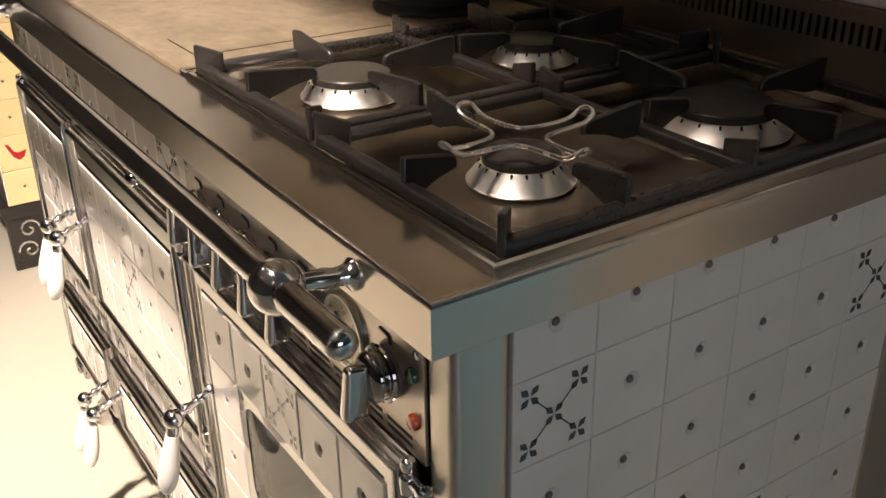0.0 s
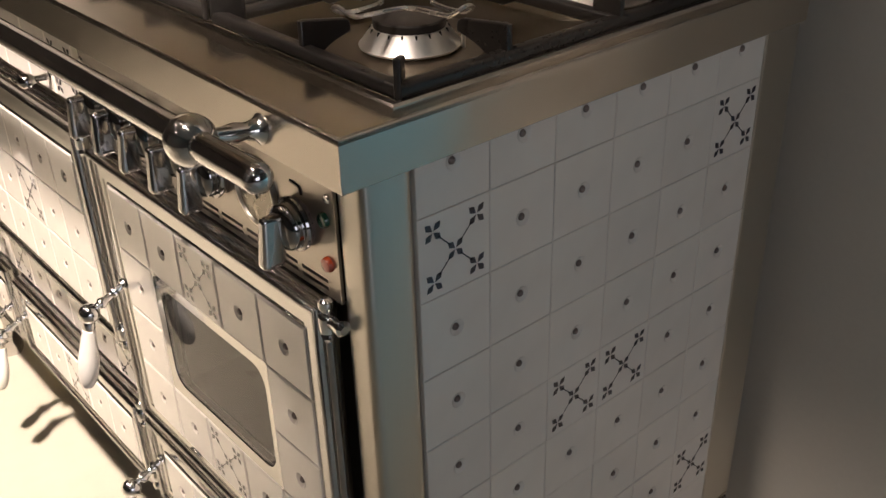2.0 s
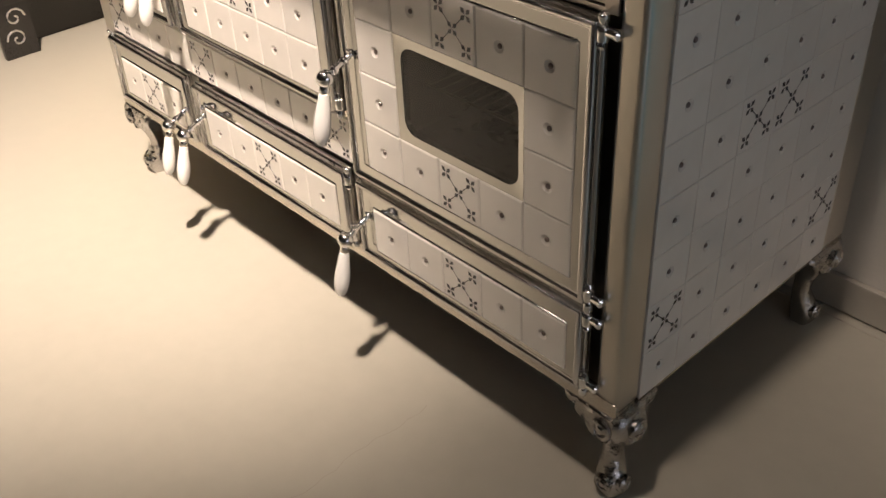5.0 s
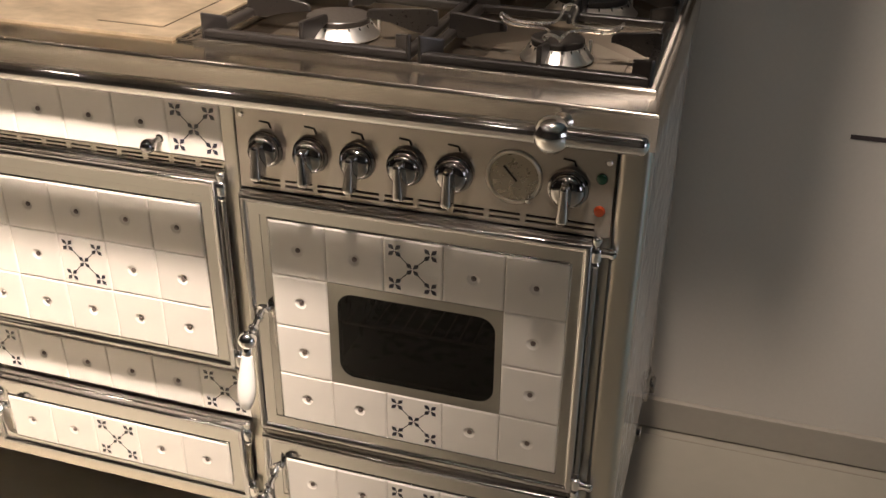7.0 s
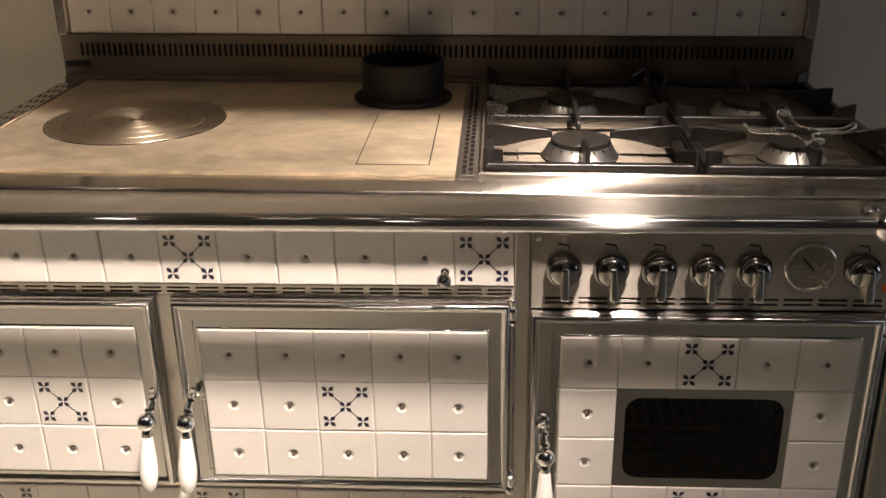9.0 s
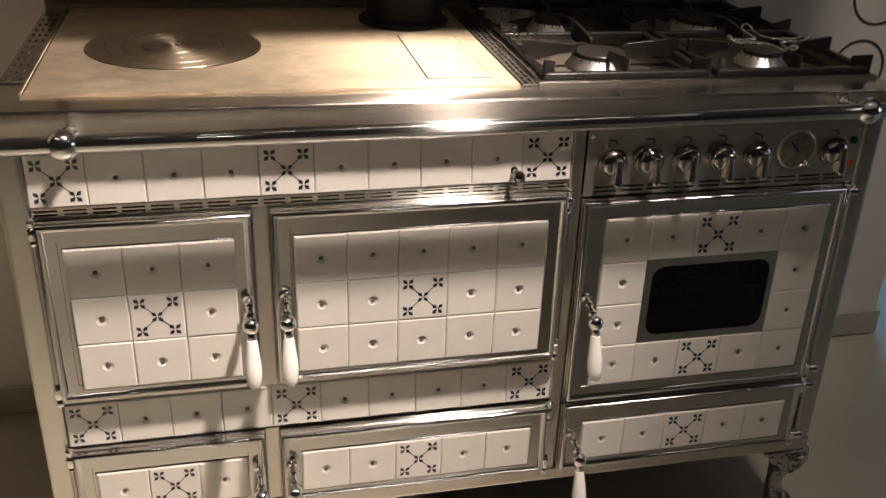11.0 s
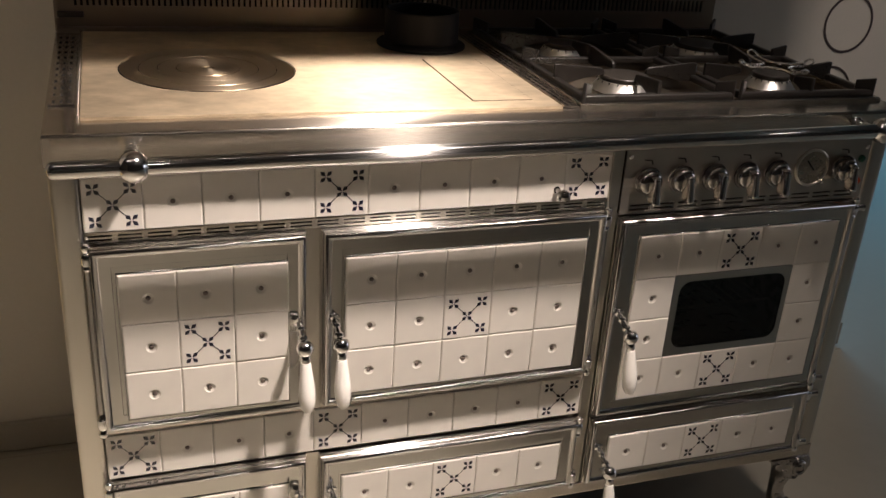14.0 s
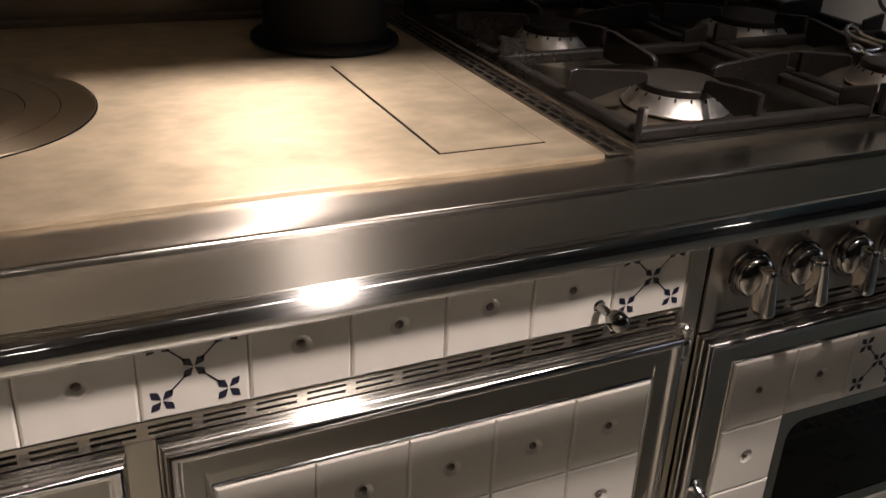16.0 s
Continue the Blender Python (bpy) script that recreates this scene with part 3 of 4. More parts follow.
# rear panel with its grille, and the tiled splashback above it
us = slots(-1.33, -0.03, 0.0103, 0.0058)
us = [XL] + us + [XR]
rear = part("rear_panel", grid_plate(us, [TOP, 0.943, 0.966, 0.982], lambda i, j: j == 1 and i % 2 == 0 and 0 < i < len(us) - 2, 0.004), STEEL_SHADED, cooker,
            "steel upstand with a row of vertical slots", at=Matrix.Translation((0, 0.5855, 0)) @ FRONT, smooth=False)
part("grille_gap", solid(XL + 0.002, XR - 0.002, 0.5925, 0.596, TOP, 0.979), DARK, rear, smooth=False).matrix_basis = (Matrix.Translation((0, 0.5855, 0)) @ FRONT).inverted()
part("rear_ledge", solid(XL + 0.002, XR - 0.002, 0.5838, 0.600, 0.9795, 0.9818), STEEL_SHADED, rear, smooth=False).matrix_basis = (Matrix.Translation((0, 0.5855, 0)) @ FRONT).inverted()
part("rear_fillet", solid(XL + 0.002, XR - 0.002, 0.572, 0.5855, TOP - 0.001, TOP + 0.010, 0.003, 3), STEEL_SHADED, cooker)
part("badge", solid(-1.357, -1.312, 0.580, 0.5853, 0.923, 0.934, 0.0022, 3), ENAMEL, cooker, "small dark name badge")
splash = part("splashback", solid(XL, XR, 0.600, 0.620, 0.982, 1.271), STEEL_UP, cooker, "tall tiled splashback in a steel frame", smooth=False)
for x0, x1, z0 in ((XL, XL + 0.0175, 0.9825), (XR - 0.0175, XR, 0.9825), (XL + 0.0175, XR - 0.0175, 1.2535)):
    part("splash_frame", solid(x0, x1, 0.577, 0.600, z0, 1.271, 0.002), STEEL, splash)
TW = 1.327 / 17
for r in range(3):
    for c in range(17):
        lay_tile(splash, FRONT, (XL + 0.0175 + TW * (c + 0.5), 0.5995, 0.9825 + 0.0787 * (r + 0.5)), TW, 0.0787, "dot")

# doors and drawers
DOOR_Y = -0.002
BEAD = [(0, 0), (0, 0.0060), (0.0006, 0.0085), (0.0020, 0.0098), (0.0023, 0.0110), (0.0023, 0.0138), (0.0030, 0.0170), (0.0047, 0.0195), (0.0069, 0.0204), (0.0092, 0.0197),
        (0.0111, 0.0179), (0.0126, 0.0158), (0.0140, 0.0152), (0.0140, 0)]
LIP = [(0, -0.004), (0, 0.0006), (0.0004, 0.0012), (0.0010, 0.0014), (0.0016, 0.0010), (0.0019, 0.0002), (0.0019, -0.004)]


def door(name, x0, x1, z0, z1, tx, tz, cols, rows, flowers, hinge, handle, label, window=False):
    """A framed tiled door or drawer front: tx, tz are the tile field's left and bottom, hinge and handle the sides 'l' or 'r'."""
    d = part(name, mitred(x0, x1, z0, z1, [(0.0135, 0), (0.0135, 0.0150), (0.029, 0.0150), (0.0300, 0.0135), (0.0305, 0.006), (0.0305, 0)]), FRAME, cooker, label, at=Matrix.Translation((0, DOOR_Y, 0)), angle=20)
    part("moulding", mitred(x0, x1, z0, z1, BEAD), MOULD, d, "polished chrome moulding", angle=40)
    # the frame is not quite even: a liner fills up to the tile field
    x_r, z_t = tx + 0.0788 * cols, tz + 0.0788 * rows
    liner = bmesh.new()
    outer = [(x0 + 0.0280, z0 + 0.0280), (x1 - 0.0280, z0 + 0.0280), (x1 - 0.0280, z1 - 0.0280), (x0 + 0.0280, z1 - 0.0280)]
    inner = [(tx, tz), (x_r, tz), (x_r, z_t), (tx, z_t)]
    o = [liner.verts.new((x, -0.0142, z)) for x, z in outer]
    i_ = [liner.verts.new((x, -0.0135, z)) for x, z in inner]
    k = [liner.verts.new((x, -0.0060, z)) for x, z in inner]
    for n in range(4):
        liner.faces.new((o[n], o[(n + 1) % 4], i_[(n + 1) % 4], i_[n]))
        liner.faces.new((i_[n], i_[(n + 1) % 4], k[(n + 1) % 4], k[n]))
    part("inner_frame", liner, FRAME, d, smooth=False)
    part("tile_lip", mitred(tx - 0.0020, x_r + 0.0020, tz - 0.0020, z_t + 0.0020, LIP), SHINE, d, "thin chrome lip round the tiles", at=Matrix.Translation((0, -0.0140, 0)), angle=50)
    if not window:
        part("backing", solid(tx, x_r, -0.0098, -0.004, tz, z_t), JOINT, d, smooth=False)
    for c in range(cols):
        for r in range(rows):
            if window and 0 < c < cols - 1 and 0 < r < rows - 1:
                continue
            lay_tile(d, FRONT, (tx + 0.0788 * (c + 0.5), -0.0098, tz + 0.0788 * (rows - r - 0.5)), 0.0788, 0.0788, "flower" if (c, r) in flowers else "dot")
    # hinge rod with turned finials
    hx = x0 - 0.001 if hinge == "l" else x1 + 0.001
    tall = z1 - z0 > 0.2
    if tall or hinge == "l":
        rod_bm = rod(bmesh.new(), (hx, -0.010, z0 + 0.02), (hx, -0.010, z1 - 0.02), 0.0042)
        part("hinge_rod", rod_bm, KNOB, d)
    for hz, s in ((z1 - 0.012, 1), (z0 + 0.012, -1)):
        fin = bmesh.new()
        prof = [(0.0, -0.024), (0.004, -0.022), (0.0058, -0.018), (0.0040, -0.0145), (0.0070, -0.0125), (0.0076, -0.006), (0.0076, 0.002), (0.0066, 0.004),
                (0.0042, 0.006), (0.0060, 0.010), (0.0068, 0.0135), (0.0060, 0.017), (0.003, 0.0195), (0.0, 0.0202)]
        lathe(fin, [(r, h * s) for r, h in prof], Matrix.Translation((hx, -0.011, hz)), 16)
        part("hinge", fin, CHROME, d, "turned chrome hinge")
        if hx < -0.2:
            continue
        br = lathe(bmesh.new(), [(0.0052, 0.0), (0.0062, 0.003), (0.0062, 0.016), (0.0072, 0.018), (0.0072, 0.021), (0.004, 0.0235)], along((hx, -0.0095, hz - s * 0.002), (hx + 0.020, -0.0095, hz - s * 0.002)), 14)
        part("hinge_bracket", br, CHROME, d)
    # handle: chrome arm and ball, porcelain grip
    gx = x0 + 0.020 if handle == "l" else x1 - 0.014
    return d, gx


def handle(d, gx, bz, lean=0.0):
    """A turned chrome arm that comes out of the door and carries a hanging porcelain grip; bz is the height of its ball."""
    arm = bmesh.new()
    p, q = Vector((gx, -0.012, bz + 0.021)), Vector((gx + lean * 0.3, -0.062, bz))
    h = (q - p).length
    lathe(arm, [(0.0085, 0), (0.0085, 0.004), (0.0048, 0.006), (0.0044, 0.012), (0.0066, 0.015), (0.0066, 0.018), (0.0044, 0.021), (0.0052, 0.030),
                (0.0072, 0.034), (0.0072, 0.037), (0.0046, 0.040), (0.0046, h)], along(p, q), 16)
    part("handle_arm", arm, CHROME, d, "turned chrome arm")
    knob_bm = lathe(bmesh.new(), ball(0.0128), Matrix.Translation(q), 20)
    part("handle_ball", knob_bm, CHROME, d)
    down = along(q, q + Vector((lean, -0.020, -0.09)))
    part("handle_collar", lathe(bmesh.new(), [(0.0068, 0.010), (0.0074, 0.014), (0.0074, 0.019), (0.0066, 0.022)], down, 16), CHROME, d)
    grip = [(0.0, 0.0215), (0.0078, 0.0218), (0.0084, 0.026), (0.0100, 0.040), (0.0122, 0.058), (0.0128, 0.070), (0.0120, 0.082), (0.0098, 0.092), (0.0060, 0.0985), (0.0, 0.1005)]
    part("handle_grip", lathe(bmesh.new(), grip, down, 20), PORCELAIN, d, "white porcelain grip")


d, gx = door("door", -1.3225, -1.0215, 0.4475, 0.7465, -1.2865, 0.4685, 3, 3, {(1, 1)}, "l", "r", "tiled door in a satin steel frame")
handle(d, -1.034, 0.584)
d, gx = door("door", -0.9985, -0.5375, 0.4475, 0.7465, -0.9635, 0.4670, 5, 3, {(2, 1)}, "r", "l", "tiled door in a satin steel frame")
handle(d, -0.980, 0.583)
oven, gx = door("oven_door", -0.5125, -0.0505, 0.3530, 0.7320, -0.4715, 0.3830, 5, 4, {(2, 0), (2, 3)}, "r", "l", "tiled oven door with a dark window", window=True)
handle(oven, -0.491, 0.538)
d, gx = door("drawer", -1.3225, -1.0215, 0.2075, 0.3510, -1.2880, 0.2295, 3, 1, {(1, 0)}, "l", "r", "tiled drawer in a satin steel frame")
handle(d, -1.034, 0.262)
d, gx = door("drawer", -0.9985, -0.5375, 0.2075, 0.3475, -0.9640, 0.2285, 5, 1, {(2, 0)}, "r", "l", "tiled drawer in a satin steel frame")
handle(d, -0.980, 0.262)
d, gx = door("drawer", -0.5125, -0.0505, 0.2055, 0.3460, -0.4735, 0.2270, 5, 1, {(2, 0)}, "r", "l", "tiled drawer in a satin steel frame")
handle(d, -0.491, 0.263)


def rounded_rect(x0, x1, z0, z1, r, n=6):
    pts = []
    for cx, cz, a in ((x1 - r, z1 - r, 0), (x0 + r, z1 - r, 90), (x0 + r, z0 + r, 180), (x1 - r, z0 + r, 270)):
        for i in range(n + 1):
            t = radians(a + 90 * i / n)
            pts.append((cx + r * math.cos(t), cz + r * math.sin(t)))
    return pts


# the oven window: steel surround, glass, a dark oven with a shelf behind it
wx0, wx1, wz0, wz1 = -0.4715 + 0.0788, -0.4715 + 4 * 0.0788, 0.383 + 0.0788, 0.383 + 3 * 0.0788
_f = bmesh.new()
hole = rounded_rect(-0.380, -0.1655, 0.4755, 0.6055, 0.022)
front, back = [], []
for x, z in hole:
    front.append(_f.verts.new((x, -0.0150, z)))
    back.append(_f.verts.new((x, -0.004, z)))
mids = []
cx, cz = (wx0 + wx1) / 2, (wz0 + wz1) / 2
for x, z in hole:
    mids.append(_f.verts.new((wx1 if x > cx else wx0, -0.0158, wz1 if z > cz else wz0)))
n = len(hole)
for i in range(n):
    j = (i + 1) % n
    _f.faces.new((front[i], front[j], mids[j], mids[i]))
    _f.faces.new((front[j], front[i], back[i], back[j]))
bmesh.ops.remove_doubles(_f, verts=_f.verts, dist=1e-5)
part("window_surround", _f, FRAME, oven, smooth=False)
_g = bmesh.new()
fr = [_g.verts.new((x, -0.0140, z)) for x, z in hole]
bk = [_g.verts.new((x, -0.0100, z)) for x, z in hole]
_g.faces.new(fr), _g.faces.new(bk[::-1])
for i in range(n):
    _g.faces.new((fr[i], bk[i], bk[(i + 1) % n], fr[(i + 1) % n]))
for f in _g.faces:
    f.material_index = 0 if f.calc_center_median().y < -0.0139 else 1
part("window_glass", mesh_of("window_glass", _g, GLASSY, CLEAR, smooth=False), None, oven, "dark oven glass")
cavity = bmesh.new()
box(cavity, -0.4118, -0.409, 0.013, 0.379, 0.4465, 0.6355)
box(cavity, -0.136, -0.1332, 0.013, 0.379, 0.4465, 0.6355)
box(cavity, -0.409, -0.136, 0.013, 0.379, 0.4465, 0.4490)
box(cavity, -0.409, -0.136, 0.013, 0.379, 0.6330, 0.6355)
box(cavity, -0.409, -0.136, 0.376, 0.379, 0.4490, 0.6330)
part("oven_interior", cavity, INNER, oven, "dark enamelled oven interior", smooth=False)
rack = bmesh.new()
for i in range(13):
    rod(rack, (-0.395 + 0.0204 * i, 0.05, 0.520), (-0.395 + 0.0204 * i, 0.36, 0.520), 0.0011, 6)
for y in (0.05, 0.36):
    rod(rack, (-0.408, y, 0.5175), (-0.137, y, 0.5175), 0.0022, 8)
part("oven_rack", rack, RIVET, oven, "chrome wire oven rack")

# control panel
panel_us = slots(-0.497, -0.052, 0.0445, 0.007)
panel_us = [-0.5115] + panel_us + [-0.0375]
panel = part("control_panel", grid_plate(panel_us, [0.7345, 0.7400, 0.7435, 0.7470, 0.7505, 0.848], lambda i, j: j in (1, 3) and i % 2 == 0 and 0 < i < len(panel_us) - 2, 0.003),
             PANEL, cooker, "steel control panel with slots", at=Matrix.Translation((0, -0.0045, 0)) @ FRONT, smooth=False)
PINV = (Matrix.Translation((0, -0.0045, 0)) @ FRONT).inverted()
part("panel_gap", solid(-0.510, -0.039, -0.0010, 0.010, 0.735, 0.846), DARK, panel, smooth=False).matrix_basis = PINV


def on_panel(name, bm, mat, label="", smooth=True):
    ob = part(name, bm, mat, panel, label, smooth=smooth)
    ob.matrix_basis = PINV
    return ob


def out(x, z, y=-0.0045):
    """Poses a turned part on the panel, its axis out of the front."""
    return Matrix.Translation((x, y, z)) @ FRONT


KZ = 0.792
for kx, turn in ((-0.470, 0), (-0.409, 4), (-0.347, -3), (-0.286, 3), (-0.2255, 0), (-0.0885, 0)):
    on_panel("knob_bezel", lathe(bmesh.new(), [(0.0215, 0), (0.0215, 0.0030), (0.0180, 0.0032)], out(kx, KZ), 28), RIVET)
    kb = bmesh.new()
    lathe(kb, [(0.0185, 0.003), (0.0232, 0.0040), (0.0240, 0.0060), (0.0232, 0.0080), (0.0205, 0.0090), (0.0200, 0.0105), (0.0206, 0.0135), (0.0196, 0.0170), (0.0168, 0.0200), (0.0120, 0.0218), (0.0060, 0.0226), (0.0, 0.0228)], out(kx, KZ), 28)
    on_panel("knob", kb, KNOB, "round chrome control knob")
    lv = bmesh.new()
    box(lv, -0.0068, 0.0068, -0.031, 0.0150, 0.015, 0.037, 0.0056, 5)
    for v in lv.verts:      # the grip leans out towards its lower end and narrows to the top
        if v.co.y < -0.01:
            v.co.z += 0.004
        elif v.co.z > 0.03:
            v.co.x *= 0.7
    bmesh.ops.transform(lv, matrix=out(kx, KZ) @ pose(0, 0, 0, 0, 0, turn), verts=lv.verts)
    on_panel("knob_grip", lv, GRIP, "polished lever grip")
    mark = bmesh.new()
    for ax, az, bx_, bz_ in ((-0.0085, 0.0345, 0.0045, 0.0330), (0.0045, 0.0330, 0.0068, 0.0265)):
        dx, dz = bx_ - ax, bz_ - az
        n = Vector((-dz, 0, dx)).normalized() * 0.0009
        quad = [Vector((kx + ax, -0.0058, KZ + az)) - n, Vector((kx + bx_, -0.0058, KZ + bz_)) - n, Vector((kx + bx_, -0.0058, KZ + bz_)) + n, Vector((kx + ax, -0.0058, KZ + az)) + n]
        hi = [mark.verts.new(v) for v in quad]
        lo = [mark.verts.new(v + Vector((0, 0.0016, 0))) for v in quad]
        mark.faces.new(hi)
        mark.faces.new(lo[::-1])
        for k in range(4):
            mark.faces.new((hi[k], lo[k], lo[(k + 1) % 4], hi[(k + 1) % 4]))
    on_panel("knob_mark", mark, SOOT, smooth=False)
# thermometer dial and lamps
on_panel("dial_rim", lathe(bmesh.new(), [(0.0335, 0), (0.0335, 0.003), (0.0318, 0.0045), (0.0300, 0.0045), (0.0292, 0.0015)], out(-0.1535, 0.7965), 40), STEEL_UP)
on_panel("dial_face", lathe(bmesh.new(), [(0.029, 0.0010), (0.029, 0.0022)], out(-0.1535, 0.7965), 40), FACE, "plain thermometer face")
nd = bmesh.new()
box(nd, -0.0012, 0.0012, -0.006, 0.018, 0.0026, 0.0034)
bmesh.ops.transform(nd, matrix=out(-0.1535, 0.7965) @ pose(0, 0, 0, 0, 0, 42), verts=nd.verts)
on_panel("dial_needle", nd, SOOT, smooth=False)
on_panel("dial_button", lathe(bmesh.new(), [(0.0045, 0), (0.0045, 0.008), (0.0030, 0.011), (0.0, 0.0115)], out(-0.1335, 0.7720), 14), CHROME)
for lz, mat, lab in ((0.8075, LAMP_GREEN, "dark green signal lamp"), (0.7670, LAMP_RED, "orange signal lamp")):
    on_panel("signal_lamp", lathe(bmesh.new(), [(0.0068, 0), (0.0068, 0.002), (0.0056, 0.004), (0.0, 0.0052)], out(-0.0515, lz), 18), mat, lab)
for sx, sz in ((-0.5035, 0.833), (-0.045, 0.828)):
    on_panel("screw", lathe(bmesh.new(), [(0.0042, 0), (0.0042, 0.001), (0.003, 0.0022), (0.0, 0.0026)], out(sx, sz), 14), CHROME)

# damper knob on the strip
kb = bmesh.new()
lathe(kb, [(0.0070, -0.006), (0.0070, -0.002), (0.0040, 0.0), (0.0038, 0.016), (0.0070, 0.018), (0.0092, 0.023), (0.0096, 0.027), (0.0082, 0.032), (0.0050, 0.0352), (0.0, 0.0362)],
      Matrix.Translation((-0.626, -0.004, 0.784)) @ FRONT, 18)
part("damper_knob", kb, KNOB, cooker, "small dark chrome pull knob")

# chrome towel rail
RY, RZ = -0.083, 0.884
rail = part("towel_rail", lathe(bmesh.new(), [(0.0, 0.0), (0.0050, 0.0008), (0.0090, 0.003), (0.0110, 0.006), (0.0115, 0.009), (0.0115, 1.351), (0.0110, 1.354), (0.0090, 1.357), (0.0050, 1.3592), (0.0, 1.36)],
            along((-1.357, RY, RZ), (0.003, RY, RZ)), 28), SHINE, cooker, "polished chrome towel rail")
for bx in (-1.254, -0.098):
    part("rail_ball", lathe(bmesh.new(), ball(0.0205, 12), Matrix.Translation((bx, RY, RZ)), 28), CHROME, rail)
    part("rail_post", lathe(bmesh.new(), [(0.0125, -0.002), (0.0125, 0.003), (0.0085, 0.007), (0.0068, 0.016), (0.0085, 0.024), (0.0068, 0.034), (0.0068, 0.06)],
                            along((bx, -0.023, 0.876), (bx, RY, RZ)), 18), CHROME, rail)

# hob: tray, pressed wells, burners, grates
tray = part("hob_tray", solid(HX0 + 0.0095, HX1 - 0.0095, HY0 + 0.0095, HY1 - 0.0095, HOB_Z - 0.003, HOB_Z, 0.001), TRAY, cooker, "dull steel hob tray")
_t = mitred(HX0, HX1, HY0, HY1, [(0, 0), (0, 0.005), (0.002, 0.0068), (0.007, 0.0068), (0.009, 0.0045), (0.010, 0)])
part("hob_rim", _t, STEEL, tray, at=Matrix(((1, 0, 0, 0), (0, 0, 1, 0), (0, -1, 0, TOP), (0, 0, 0, 1))))
BURNERS = [(-0.1435, 0.163, 0.033, 0.045), (-0.440, 0.165, 0.042, 0.053), (-0.439, 0.412, 0.038, 0.048), (-0.1415, 0.405, 0.051, 0.065)]
for bx, by, cap, skirt in BURNERS:
    z0 = HOB_Z
    well = []
    for i in range(8):
        a = radians(22.5 + 45 * i)
        well.append((0.098 * math.cos(a), 0.098 * math.sin(a)))
    wb = bmesh.new()
    lo = [wb.verts.new((bx + x, by + y, z0 - 0.0005)) for x, y in well]
    hi = [wb.verts.new((bx + 0.97 * x, by + 0.97 * y, z0 + 0.0005)) for x, y in well]
    wb.faces.new(hi)
    for i in range(8):
        wb.faces.new((lo[i], lo[(i + 1) % 8], hi[(i + 1) % 8], hi[i]))
    part("burner_well", wb, WELL, tray, smooth=False)
    burner = part("burner", lathe(bmesh.new(), [(skirt * 0.9, z0), (skirt * 0.9, z0 + 0.0025), (skirt * 1.03, z0 + 0.0030), (skirt * 1.04, z0 + 0.0045), (skirt * 1.00, z0 + 0.0062), (cap * 1.06, z0 + 0.0195), (cap * 1.00, z0 + 0.0205)],
                                  Matrix.Translation((bx, by, 0)), 40), ALU, tray, "bright aluminium burner ring")
    part("burner_cap", lathe(bmesh.new(), [(cap * 0.93, z0 + 0.0195), (cap, z0 + 0.0205), (cap * 1.01, z0 + 0.0270), (cap * 0.98, z0 + 0.0285), (cap * 0.9, z0 + 0.0290), (0.0, z0 + 0.0293)],
                             Matrix.Translation((bx, by, 0)), 40), ENAMEL, burner, "black enamelled burner cap")
    for k in range(18):      # flame ports round the cone
        a = 2 * math.pi * (k + 0.5) / 18
        r0, r1 = cap * 1.09, cap * 1.05
        port = bmesh.new()
        rod(port, (bx + r0 * math.cos(a), by + r0 * math.sin(a), z0 + 0.0168), (bx + r1 * math.cos(a), by + r1 * math.sin(a), z0 + 0.0204), 0.0011, 6)
        part("flame_port", port, SOOT, burner, smooth=False)
    part("spark_pin", rod(bmesh.new(), (bx + skirt * 0.80, by + skirt * 0.72, z0), (bx + skirt * 0.80, by + skirt * 0.72, z0 + 0.020), 0.002, 10), ALU, burner)


def fin(bm, p, q, tall_p, tall_q, z0, w=0.0062):
    """An upright cast rib from p to q, with its own height at each end and rounded shoulders."""
    p, q = Vector((*p, 0)), Vector((*q, 0))
    d = (q - p).normalized()
    n = Vector((-d.y, d.x, 0)) * w / 2
    length = (q - p).length
    prof = [(0, 0), (0, tall_p), (length * 0.10, tall_p + 0.0006), (length * 0.9, tall_q), (length * 0.97, tall_q - 0.002), (length, tall_q - 0.006), (length, tall_q * 0.52), (length * 0.62, tall_q * 0.42), (length * 0.40, tall_q * 0.20), (length * 0.30, 0)]
    a = [bm.verts.new(p + d * s + n + Vector((0, 0, z0 + h))) for s, h in prof]
    b = [bm.verts.new(p + d * s - n + Vector((0, 0, z0 + h))) for s, h in prof]
    bm.faces.new(a), bm.faces.new(b[::-1])
    for i in range(len(prof)):
        j = (i + 1) % len(prof)
        bm.faces.new((a[j], a[i], b[i], b[j]))
    rims = [e for e in bm.edges if any(len(f.verts) > 4 for f in e.link_faces)]
    bmesh.ops.bevel(bm, geom=rims, offset=0.0016, segments=3, affect="EDGES", profile=0.5)


